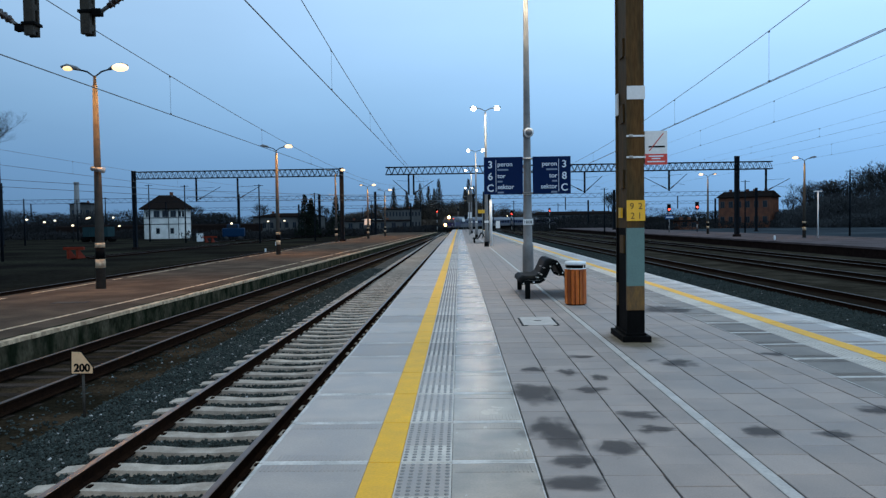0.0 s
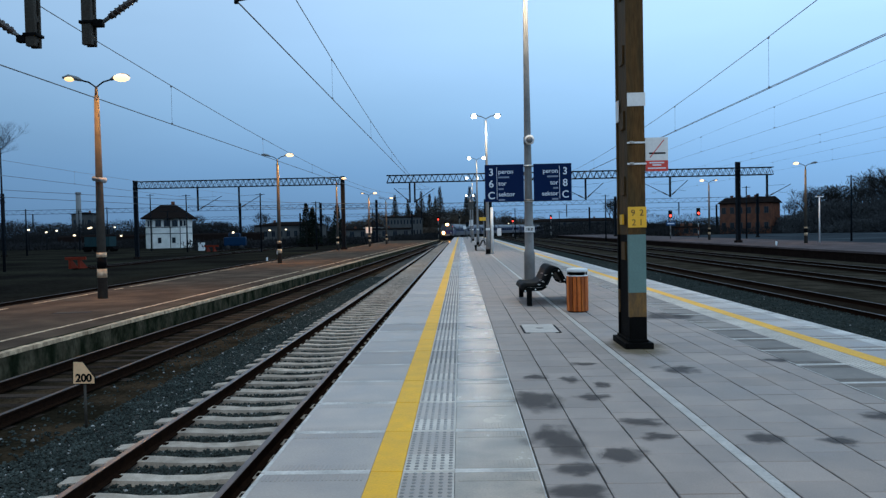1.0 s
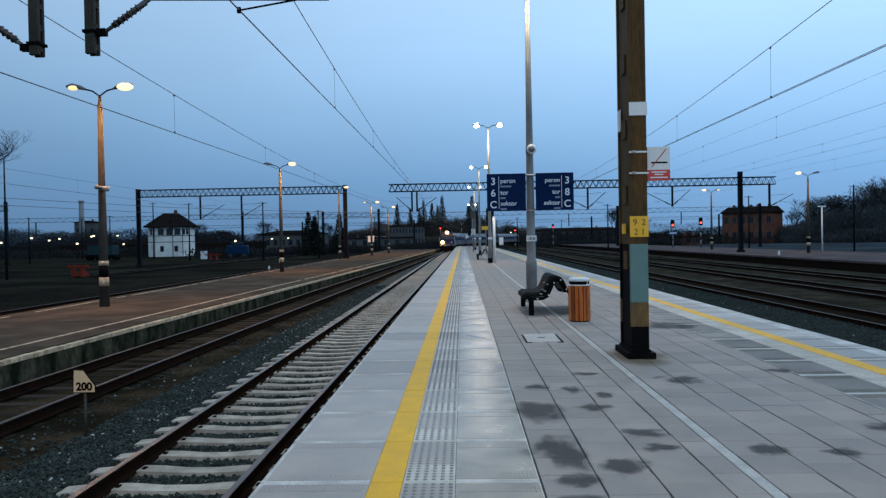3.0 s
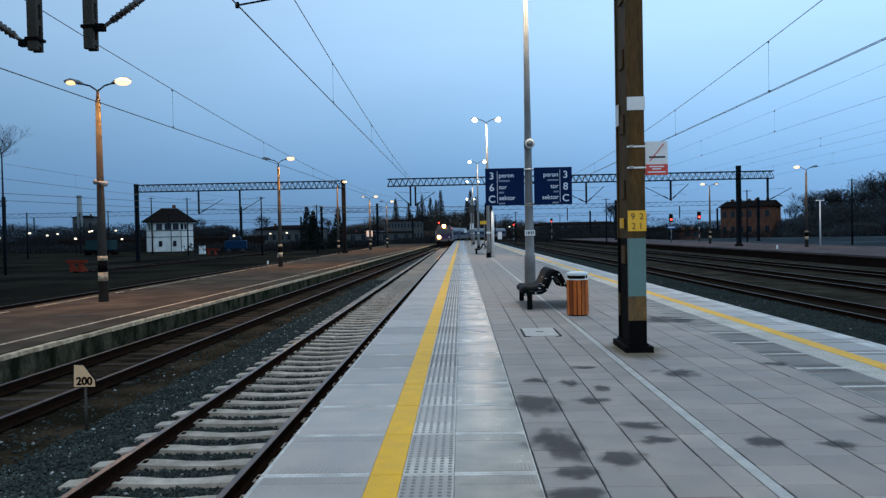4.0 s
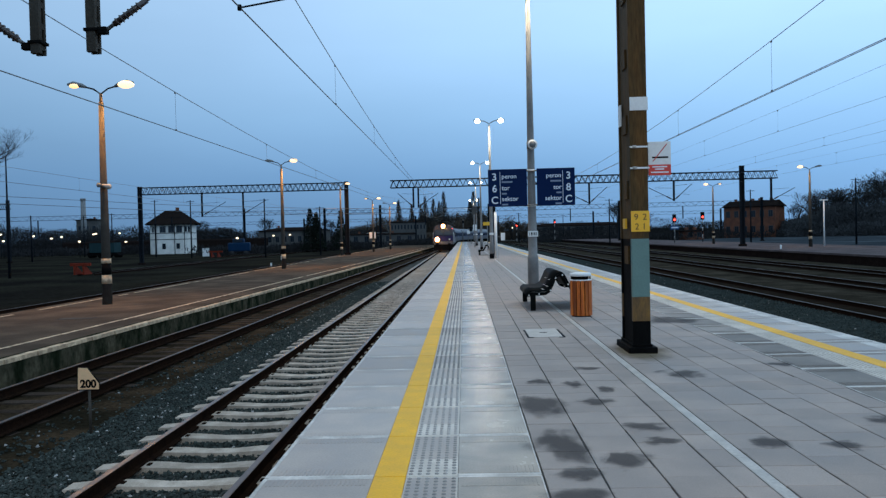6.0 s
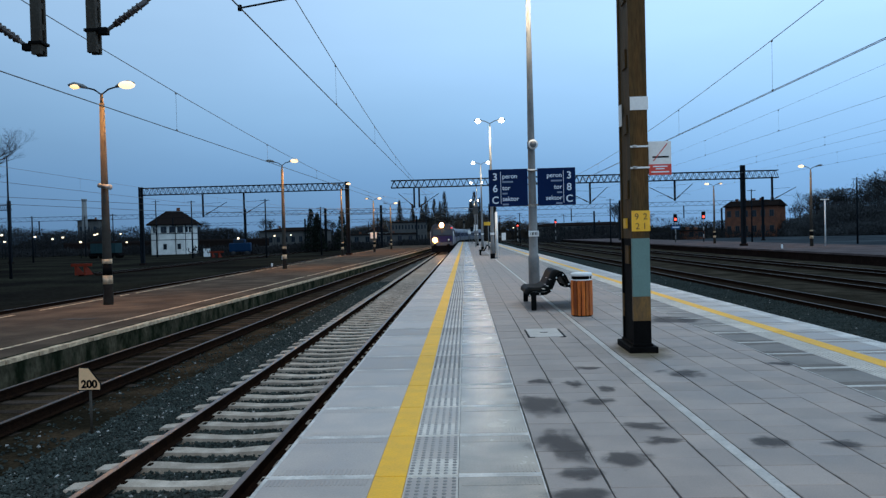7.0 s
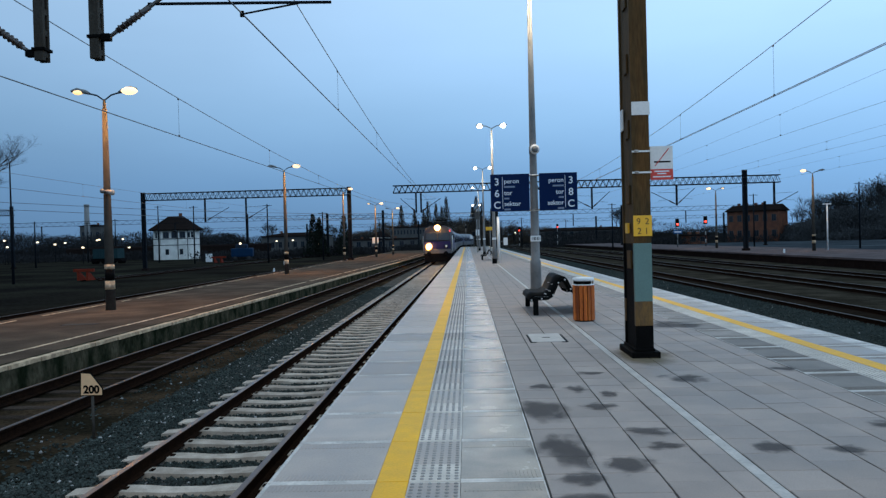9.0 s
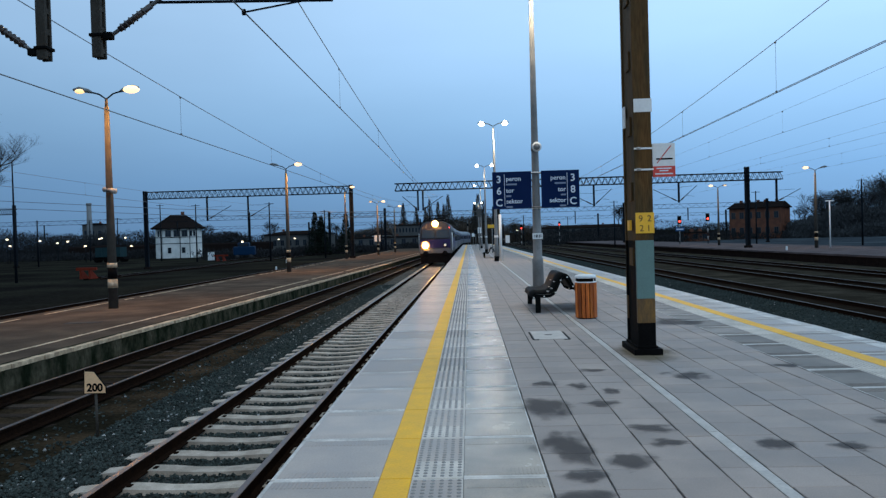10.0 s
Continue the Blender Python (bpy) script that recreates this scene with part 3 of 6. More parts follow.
for i in range(39):
    (xa, ya, ha), (xb, yb, hb) = pts[i], pts[i + 1]
    na, nb = Vector((math.cos(radians(ha)), math.sin(radians(ha)), 0)), Vector((math.cos(radians(hb)), math.sin(radians(hb)), 0))
    A, B = Vector((xa, ya, -0.98)), Vector((xb, yb, -0.98))
    b.add([A - na * 2.2, A + na * 2.2, B + nb * 2.2, B - nb * 2.2], [(0, 1, 2, 3)], M["ballast"])
single("ballast_curve", b, "grey stone bed of the curving line", "ground", kind="structure")


# ---- rails and sleepers ----
RAIL = [(-0.075, 0), (0.075, 0), (0.075, 0.014), (0.012, 0.03), (0.01, 0.12), (0.034, 0.13), (0.036, 0.165), (0.028, 0.172), (-0.028, 0.172), (-0.036, 0.165), (-0.034, 0.13), (-0.01, 0.12), (-0.012, 0.03), (-0.075, 0.014)]


def rail(name, path, top, group, head="rail_top"):
    """A flat-bottomed rail along points (x, y, heading)."""
    m = Mesh()
    n = len(RAIL)
    vs = []
    for x, y, h in path:
        c, s = math.cos(radians(h)), math.sin(radians(h))
        for u, w in RAIL:
            vs.append((x + u * c, y + u * s, top - 0.172 + w))
    side, crown = [], []
    for i in range(len(path) - 1):
        for k in range(n):
            q = (k + 1) % n
            (crown if k in (6, 7, 8) else side).append((i * n + k, i * n + q, (i + 1) * n + q, (i + 1) * n + k))
    side.append(tuple(range(n - 1, -1, -1)))
    side.append(tuple(range(len(vs) - n, len(vs))))
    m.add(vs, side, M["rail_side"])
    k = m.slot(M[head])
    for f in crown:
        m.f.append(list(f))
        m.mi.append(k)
        m.smooth.append(False)
    return single(name, m, "rusty steel rail with a polished head on sleepers", "rail", group)


def offset_path(fn, dist, ss):
    out = []
    for s in ss:
        x, y, h = fn(s)
        out.append((x + dist * math.cos(radians(h)), y + dist * math.sin(radians(h)), h))
    return out


S1 = [-6 + i * 4 for i in range(45)] + [174 + i * 5 for i in range(37)]
for d in (-0.754, 0.754):
    rail("rail", offset_path(line1, d, S1), RAIL_Z, "rails of the platform track")
for d in (-0.754, 0.754):
    rail("rail", offset_path(lambda y: (line2(y), y, -1.26), d, [-6 + i * 6 for i in range(46)]), RAIL_Z, "rails of the old track", "yard_rail_top")
for ax, top in ((7.5, -0.76), (12.15, -0.88), (17.4, -0.90), (22.4, -0.90), (-17.4, -0.86), (-33.0, -0.96), (-40.0, -0.96)):
    y0_ = {-33.0: 62, -40.0: 116}.get(ax, -6)
    for d in (-0.754, 0.754):
        rail("rail", [(ax + d, y0_, 0), (ax + d, y0_ + 90, 0), (ax + d, 260, 0)], top, "rails of the yard", "yard_rail_top")


def sleeper_mesh(w, h, length, material, dish):
    m = Mesh()
    secs = [-1, -0.72, -0.5, -0.36, -0.15, 0.15, 0.36, 0.5, 0.72, 1]
    tops = [-0.03, 0, 0, -0.25 * dish, -dish, -dish, -0.25 * dish, 0, 0, -0.03]
    vs, fs = [], []
    for s, t in zip(secs, tops):
        x = s * length / 2
        k = 0.85 if abs(s) < 0.2 and dish else 1
        for yy, zz in ((-w / 2 * k, -h), (-w / 2 * 0.86 * k, t), (w / 2 * 0.86 * k, t), (w / 2 * k, -h)):
            vs.append((x, yy, zz))
    for i in range(len(secs) - 1):
        for k in range(3):
            fs.append((i * 4 + k, i * 4 + k + 1, (i + 1) * 4 + k + 1, (i + 1) * 4 + k))
    fs += [(0, 1, 2, 3), tuple(len(vs) - 4 + k for k in (3, 2, 1, 0))]
    return m.add(vs, fs, material)


rng = random.Random(5)


def sleepers(parent_name, label, count, y0, fn, mesh, z, pitch=0.6, clip=None):
    root = thing(parent_name, label=label, category="sleepers", kind="structure")
    for i in range(count):
        x, y, h = fn(y0 + pitch * i)
        sl = part("sleeper", mesh, root, at=pose(x + rng.uniform(-0.012, 0.012), y, z + rng.uniform(-0.006, 0.004), 0, rng.uniform(-0.25, 0.25), h + rng.uniform(-0.6, 0.6)))
        if clip and i < 42:
            for cx in (-0.865, -0.643, 0.643, 0.865):
                part("rail_clip", clip, sl, at=Matrix.Translation((cx, 0, 0)))
    return root


rail_clip = Mesh().box(-0.024, -0.045, -0.01, 0.024, 0.035, 0.012, M["rail_side"], 0.005).data("rail_clip")
concrete_sleeper = sleeper_mesh(0.27, 0.2, 2.5, M["sleeper"], 0.022).data("sleeper")
wood_sleeper = sleeper_mesh(0.25, 0.14, 2.0, M["old_sleeper"], 0.0).data("sleeper")
sleepers("track_sleepers", "pale concrete sleepers of the platform track", 290, 5.22, line1, concrete_sleeper, -0.912, 0.6, rail_clip)
sleepers("old_track_sleepers", "dark oiled wooden sleepers of the old track", 150, 6.0, lambda y: (line2(y), y, -1.26), wood_sleeper, -0.962, 0.65)


def stones(name, count, lo, hi, y0, y1, z, size, label, seed, power=1.5, pale=0.025):
    """Loose stones strewn over a bed, in one mesh."""
    r = np.random.RandomState(seed)
    base = np.array([(1, 0, 0), (-1, 0, 0), (0, 1, 0), (0, -1, 0), (0, 0, 1), (0, 0, -1)], float)
    tri = np.array([(0, 2, 4), (2, 1, 4), (1, 3, 4), (3, 0, 4), (2, 0, 5), (1, 2, 5), (3, 1, 5), (0, 3, 5)])
    y = y0 + (y1 - y0) * r.rand(count) ** power
    x = lo + (hi - lo) * r.rand(count)
    keep = np.ones(count, bool)
    if name == "ballast_stones":
        near_rail = (np.abs(np.abs(x - AXIS1) - 0.754) < 0.09)
        on_sleeper = (np.abs(x - AXIS1) < 1.22) & (np.abs(((y - 5.22 + 0.3) % 0.6) - 0.3) < 0.13)
        keep = ~(near_rail | on_sleeper)
    x, y = x[keep], y[keep]
    c = len(x)
    s = size * (0.6 + 0.8 * r.rand(c))
    sh = base[None] * (0.6 + 0.7 * r.rand(c, 6, 1)) * s[:, None, None]
    a = r.rand(c) * 6.28
    tilt = r.rand(c) * 1.2
    ct, st = np.cos(tilt), np.sin(tilt)
    yy = sh[..., 1] * ct[:, None] - sh[..., 2] * st[:, None]
    zz = sh[..., 1] * st[:, None] + sh[..., 2] * ct[:, None]
    xx = sh[..., 0] * np.cos(a)[:, None] - yy * np.sin(a)[:, None]
    yy = sh[..., 0] * np.sin(a)[:, None] + yy * np.cos(a)[:, None]
    v = np.stack([xx + x[:, None], yy + y[:, None], zz * 0.8 + z + r.rand(c, 1) * 0.02], -1).reshape(-1, 3)
    f = (tri[None] + (np.arange(c) * 6)[:, None, None]).reshape(-1, 3)
    me = bpy.data.meshes.new(name)
    me.from_pydata(v.tolist(), [], f.tolist())
    me.materials.append(M["stone"])
    me.materials.append(M["pale_stone"])
    me.polygons.foreach_set("material_index", np.repeat((r.rand(c) < pale).astype(int), 8).tolist())
    return single(name, me, label, "stones", kind="stuff")


stones("ballast_stones", 85000, AXIS1 - 2.28, -1.5, 4.5, 42, -0.978, 0.023, "loose crushed grey granite between concrete sleepers", 3)
stones("shoulder_stones", 1300, -6.2, AXIS1 - 2.2, 7.0, 40, -0.98, 0.026, "loose dirty stones beside the old rail", 4)
stones("right_ballast_stones", 14000, 8.5, 11.1, 12, 60, -0.962, 0.022, "loose crushed stone beside the far platform edge", 6, pale=0.006)


# ---- the platform ----
P0, P1 = 0.508, 3.90
LEFT_EDGE, RIGHT_EDGE = -1.42, 5.83
body = Mesh()
body.box(LEFT_EDGE + 0.12, -10, -1.1, RIGHT_EDGE - 0.12, 166, -0.12, M["concrete"])
body.box(LEFT_EDGE + 0.02, -10, -0.119, RIGHT_EDGE - 0.02, 166, -0.022, M["joint"])
platform = single("platform", body, "concrete island platform body with dark paving bed", "platform", kind="structure")


def slab_mesh(worn, walk_mat="slab_smooth"):
    """One edge slab: ribbed border, yellow band, studs and smooth walking strip; 1 m long, edge at x = 0."""
    m = Mesh()
    L = 0.993
    m.box(0, 0, -0.09, 0.765, L, 0.0, M["slab_rough"], 0.006)
    if not worn:
        m.box(0.012, 0.02, -0.01, 0.27, L - 0.02, 0.0012, M["slab_edge"])
    m.box(0.002, 0.004, -0.085, 0.03, L - 0.004, 0.0025, M["slab_edge"])
    for y in (0.004, L - 0.02):
        m.box(0.03, y - 0.006, -0.01, 0.76, y + 0.036, 0.0015, M["slab_edge"])
        m.box(1.35, y - 0.006, -0.01, 1.92, y + 0.036, 0.0015, M["slab_edge"])
    m.box(0.767, 0, -0.09, 0.988, L, 0.003, M["yellow"], 0.004)
    m.box(0.99, 0, -0.09, 1.348, L, 0.0, M["slab_tactile"], 0.004)
    if worn:
        m.box(1.0, 0.38, -0.01, 1.335, L - 0.03, 0.0012, M["slab_rough"])
    for i in range(6):
        for j in range(16):
            cx, cy = 1.02 + i * 0.06, 0.045 + j * 0.06
            vs = [(cx + r * math.cos(k * math.pi / 3), cy + r * math.sin(k * math.pi / 3), z) for r, z in ((0.017, 0), (0.012, 0.007)) for k in range(6)]
            m.add(vs, [(k, (k + 1) % 6, 6 + (k + 1) % 6, 6 + k) for k in range(6)] + [(6, 7, 8, 9, 10, 11)], M["slab_dark_stud"] if worn else M["slab_tactile"])
    m.box(1.35, 0, -0.09, 1.928, L, 0.0, M[walk_mat], 0.005)
    m.box(1.916, 0.006, -0.085, 1.926, L - 0.006, 0.001, M["slab_edge"])
    for i in range(19):
        x = 1.375 + i * 0.028
        for y0, y1 in ((0.05, 0.21), (L - 0.2, L - 0.05)):
            m.box(x, y0, -0.004, x + 0.011, y1, 0.003, M[walk_mat])
    for i in range(24):
        x = 0.05 + i * 0.029
        for y0, y1 in ((0.05, 0.17), (L - 0.16, L - 0.05)):
            m.box(x, y0, -0.004, x + 0.011, y1, 0.0028, M["slab_rough"])
    return m.data("edge_slab")


slab, clean_slab = slab_mesh(True), slab_mesh(False, "slab_matt")
Y0 = 4.953 - 12
for i in range(172):
    part("edge_slab", slab, platform, at=pose(LEFT_EDGE, Y0 + i, rng.uniform(-0.002, 0.002), 0, rng.uniform(-0.08, 0.08), rng.uniform(-0.05, 0.05)))
for i in range(172):
    part("edge_slab", clean_slab, platform, at=pose(RIGHT_EDGE, Y0 + i + 0.993 - 0.4, rng.uniform(-0.002, 0.002), 0, rng.uniform(-0.08, 0.08), 180 + rng.uniform(-0.05, 0.05)))

drain = Mesh()
for i in range(90):
    y = -8 + i * 2.0
    drain.box(1.941, y + 0.004, -0.1, 2.031, y + 1.996, -0.001, M["drain"], 0.006)
single("drain_channel", drain, "pale galvanised drain channel running along the paving", "drain", kind="structure")


def paver_mesh(w, d):
    m = Mesh()
    g, h = 0.006, 0.0022
    x0, x1, y0, y1, c = g, w - g, h, d - h, 0.003
    vs = [(x0, y0, -0.05), (x1, y0, -0.05), (x1, y1, -0.05), (x0, y1, -0.05), (x0, y0, -c), (x1, y0, -c), (x1, y1, -c), (x0, y1, -c),
          (x0 + c, y0 + c, 0), (x1 - c, y0 + c, 0), (x1 - c, y1 - c, 0), (x0 + c, y1 - c, 0)]
    fs = [(8, 9, 10, 11)] + [(a + k, a + (k + 1) % 4, a + 4 + (k + 1) % 4, a + 4 + k) for a in (0, 4) for k in range(4)]
    return m.add(vs, fs, M["paver"])


COLS = [(0.512, 0.4), (0.912, 0.4), (1.312, 0.4), (1.712, 0.225), (2.036, 0.4), (2.436, 0.4), (2.836, 0.4), (3.236, 0.4), (3.636, 0.263)]
paver_data = {w: paver_mesh(w, 0.4).data("paver") for w in (0.4, 0.225, 0.263)}
for r in range(33):
    for c, (x, w) in enumerate(COLS):
        y = 3.07 + 0.4 * r + (0.2 if c in (2, 5, 7) else 0.0)
        part("paver", paver_data[w], platform, at=pose(x + rng.uniform(-0.003, 0.003), y, rng.uniform(-0.0025, 0.0015), rng.uniform(-0.22, 0.22), rng.uniform(-0.22, 0.22), 0))
far = Mesh()
for r in range(410):
    for c, (x, w) in enumerate(COLS):
        y = (3.07 + 0.4 * 33 + 0.4 * r if r < 370 else -0.93 - 0.4 * (r - 380)) + (0.2 if c in (2, 5, 7) else 0.0)
        z = rng.uniform(-0.0025, 0.0015)
        far.add([(x + 0.005, y + 0.005, z), (x + w - 0.005, y + 0.005, z), (x + w - 0.005, y + 0.395, z), (x + 0.005, y + 0.395, z)], [(0, 1, 2, 3)], M["paver"])
tagged(part("far_paver", far, platform), kind="stuff")


def wet_material(name, color, strength):
    m = bpy.data.materials.new(name)
    m.use_nodes = True
    n, l = m.node_tree.nodes, m.node_tree.links
    b = n["Principled BSDF"]
    b.inputs["Base Color"].default_value, b.inputs["Roughness"].default_value = (*color, 1), 0.75
    b.inputs["Specular IOR Level"].default_value = 0.1
    co, ln, ns = n.new("ShaderNodeTexCoord"), n.new("ShaderNodeVectorMath"), n.new("ShaderNodeTexNoise")
    ln.operation = "LENGTH"
    info, addv = n.new("ShaderNodeObjectInfo"), n.new("ShaderNodeVectorMath")
    addv.operation = "ADD"
    l.new(info.outputs["Location"], addv.inputs[1])
    l.new(co.outputs["Object"], addv.inputs[0])
    l.new(addv.outputs[0], ns.inputs["Vector"])
    ns.inputs["Scale"].default_value, ns.inputs["Detail"].default_value = 1.5, 5
    l.new(co.outputs["Object"], ln.inputs[0])
    sub = n.new("ShaderNodeMath")
    sub.operation = "MULTIPLY_ADD"
    sub.inputs[1].default_value, sub.inputs[2].default_value = 1.5, -0.75
    l.new(ns.outputs["Fac"], sub.inputs[0])
    add = n.new("ShaderNodeMath")
    l.new(ln.outputs["Value"], add.inputs[0])
    l.new(sub.outputs[0], add.inputs[1])
    mr = n.new("ShaderNodeMapRange")
    mr.interpolation_type = "SMOOTHSTEP"
    mr.inputs["From Min"].default_value, mr.inputs["From Max"].default_value = 0.25, 0.75
    mr.inputs["To Min"].default_value, mr.inputs["To Max"].default_value = strength, 0.0
    l.new(add.outputs[0], mr.inputs[0])
    l.new(mr.outputs[0], b.inputs["Alpha"])
    return m


STAINS = [(0.74, 5.65, 0.20, 0.50), (1.15, 5.28, 0.17, 0.25), (0.75, 4.97, 0.16, 0.17), (0.68, 4.52, 0.21, 0.16), (0.70, 6.97, 0.22, 0.55), (1.50, 6.13, 0.18, 0.18), (1.27, 7.07, 0.16, 0.20), (2.33, 5.61, 0.13, 0.22), (2.48, 8.38, 0.22, 0.28), (3.71, 13.38, 0.40, 0.62), (3.82, 8.85, 0.15, 0.19), (3.59, 6.21, 0.19, 0.19), (1.17, 7.88, 0.11, 0.21), (1.46, 7.63, 0.09, 0.20), (1.47, 8.79, 0.15, 0.15), (1.53, 5.71, 0.13, 0.13), (0.81, 8.04, 0.13, 0.19), (2.85, 5.52, 0.13, 0.15)]
WET = wet_material("damp_stain", (0.045, 0.042, 0.044), 0.58)
RUST = wet_material("rust_stain", (0.17, 0.125, 0.06), 0.5)
disc = Mesh()
disc.add([(math.cos(k * math.pi / 12), math.sin(k * math.pi / 12), 0) for k in range(24)], [tuple(range(24))], WET)
disc_data = disc.data("damp_patch")
for x, y, sx, sy in STAINS:
    ob = single("damp_patch", disc_data, "dark damp patch on grey paving", "stain", "damp patches", "structure", at=pose(x, y, 0.0035, 0, 0, 0) @ Matrix.Diagonal((sx * 1.75, sy * 1.3, 1, 1)))

disc = Mesh()
disc.add([(math.cos(k * math.pi / 12), math.sin(k * math.pi / 12), 0) for k in range(24)], [tuple(range(24))], RUST)
single("rust_patch", disc, "faint rusty stain on paving round the mast", "stain", kind="structure", at=pose(2.42, 10.05, 0.0045) @ Matrix.Diagonal((0.75, 1.1, 1, 1)))
hatch = thing("inspection_hatch", 1.28, 12.0, 0.002, label="paved inspection hatch with dark L shaped edges", category="hatch")
hm = Mesh()
hm.box(-0.265, -0.5, -0.03, 0.265, 0.5, 0.004, M["drain"], 0.004)
part("lid", hm, hatch, "pale concrete lid")
hm = Mesh()
for sx in (-1, 1):
    hm.box(sx * 0.285 - 0.014, -0.52, -0.03, sx * 0.285 + 0.014, 0.36, 0.006, M["steel_dark"])
    hm.box(min(sx * 0.285, sx * 0.2), -0.535, -0.03, max(sx * 0.285, sx * 0.2), -0.51, 0.006, M["steel_dark"])
hm.box(-0.06, -0.02, 0.0, 0.06, 0.03, 0.007, M["steel_dark"])
part("frame", hm, hatch)


# ---- left platform ----
lp = Mesh()
ys = [-4 + i * 3 for i in range(56)]
vs, fs = [], []
for y in ys:
    e = edge_left(y) + 0.02 * noise.noise((0, y * 0.4, 5))
    bk = -14.0 - 0.012 * y
    for x, z in ((e, -1.2), (e, -0.50), (e - 0.02, -0.45), (e - 0.28, -0.449), (bk, -0.45), (bk - 0.05, -1.2)):
        vs.append((x, y, z))
n = 6
side, cap, top = [], [], []
for i in range(len(ys) - 1):
    for k, lst in ((0, side), (1, side), (2, cap), (3, top), (4, side)):
        lst.append((i * n + k, i * n + k + 1, (i + 1) * n + k + 1, (i + 1) * n + k))
lp.add(vs, side, M["moss_wall"])
for lst, mm in ((cap, "moss_wall"), (top, "asphalt")):
    k = lp.slot(M[mm])
    for f in lst:
        lp.f.append(list(f))
        lp.mi.append(k)
        lp.smooth.append(False)
single("old_platform", lp, "old low platform of worn brown asphalt with mossy edge", "platform", kind="structure")
coping = Mesh()
for i in range(160):
    y = 2 + i * 1.0
    e = edge_left(y + 0.5)
    w = 0.10 + 0.05 * rng.random()
    coping.box(e - w, y + 0.004, -0.52, e + 0.012 + 0.02 * rng.random(), y + 0.996, -0.441 + 0.006 * rng.random(), M["warm_lit_white"], 0.0)
single("platform_coping", coping, "chipped pale edge stones of the old platform", "kerb", kind="structure")
paint = Mesh()
for i in range(220):
    y = 2 + i * 0.7
    e = edge_left(y)
    j = rng.uniform(-0.012, 0.012)
    if rng.random() < 0.93:
        paint.box(e - 1.13 + j, y, -0.4497, e - 1.02 + j, y + 0.7, -0.4465, M["warm_lit_white"])
    if rng.random() < 0.7:
        bk = -13.55 - 0.012 * y
        paint.box(bk - 0.06, y, -0.4497, bk + 0.04, y + 0.7, -0.4465, M["warm_lit_white"])
single("painted_lines", paint, "worn white lines painted along the old asphalt", "marking", kind="structure")


c = thing("drain_cover", -11.0, 20.1, -0.4485, 4, label="pale flat drain cover set in the asphalt", category="cover")
m = Mesh()
m.box(-0.45, -0.16, -0.02, 0.45, 0.16, 0.006, M["lamp_concrete"], 0.004)
part("lid", m, c)
m = Mesh()
m.box(-0.49, -0.2, -0.02, 0.49, 0.2, 0.002, M["steel_dark"])
part("frame", m, c)


# ---- right platform ----
rp = Mesh()
rp.box(26.4, 2, -1.2, 38.5, 200, -0.31, M["dark_wall"])
rp.box(26.4, 2, -0.31, 38.5, 200, -0.30, M["pale_asphalt"])
rp.box(26.3, 2, -0.42, 26.75, 200, -0.285, M["pale_asphalt"])
single("far_platform", rp, "old far platform of worn asphalt with dark wall", "platform", kind="structure")


# ---- poles, signs and furniture on the platform ----
def led_pole(x, y, label):
    """Galvanised pole with a stepped foot and two bright heads on a short cross arm."""
    p = thing("platform_lamp", x, y, 0, label=label, category="lamp post", group="lamps along the platform")
    m = Mesh()
    m.ring_tube([(0, 0, 0), (0, 0, 0.95), (0, 0, 1.0), (0, 0, 1.06), (0, 0, 5.0), (0, 0, 8.95)], [0.155, 0.15, 0.15, 0.125, 0.09, 0.055], M["galv"], 16)
    part("pole", m, p)
    m = Mesh()
    m.ring_tube([(0, 0, -0.02), (0, 0, 0.03)], [0.2, 0.2], M["galv"], 16, smooth=False)
    part("base_plate", m, p)
    m = Mesh()
    m.ring_tube([(-0.75, 0, 9.22), (-0.35, 0, 9.2), (0, 0, 9.02), (0.35, 0, 9.2), (0.75, 0, 9.22)], [0.03] * 5, M["galv"], 8)
    part("cross_arm", m, p)
    for s in (-1, 1):
        h = Mesh()
        h.box(s * 0.78 - 0.24, -0.14, 9.2, s * 0.78 + 0.24, 0.14, 9.30, M["galv"], 0.03)
        head = part("lamp_head", h, p)
        d = Mesh()
        d.sphere((s * 0.78, -0.02, 9.2), 0.2, M["led"], 1.0, 0.9, 0.8)
        part("lens", d, head, "glowing white lens")
    return p


first = led_pole(1.91, 20.2, "tall grey galvanised lamp post beside a black bench")
m = Mesh()
m.box(-0.14, -0.17, 1.56, 0.14, -0.135, 1.72, M["white"], 0.004)
plate = part("number_plate", m, first, "small white number strip")
m = Mesh()
for i, w in enumerate((0.02, 0.05, 0.03, 0.04, 0.03)):
    m.box(-0.1 + i * 0.045, -0.174, 1.60, -0.1 + i * 0.045 + w * 0.6, -0.168, 1.68, M["steel_dark"])
part("number_bar", m, plate)
for z in (2.42, 3.40):
    m = Mesh()
    m.ring_tube([(0, 0, z - 0.02), (0, 0, z + 0.02)], [0.128, 0.128], M["white"], 16)
    part("clamp_band", m, first, "bright steel clamp band")
m = Mesh()
m.ring_tube([(0.0, -0.10, 4.1), (0.0, -0.16, 4.1), (0.02, -0.30, 4.08), (0.02, -0.36, 4.08)], [0.06, 0.075, 0.13, 0.135], M["white"], 14)
m.ring_tube([(0, 0, 4.0), (0, 0, 4.2)], [0.11, 0.11], M["galv"], 14)
horn = part("loudspeaker", m, first, "white round loudspeaker horn")
m = Mesh()
m.ring_tube([(0.02, -0.355, 4.08), (0.02, -0.365, 4.08)], [0.09, 0.09], M["galv"], 14)
part("grille", m, horn)
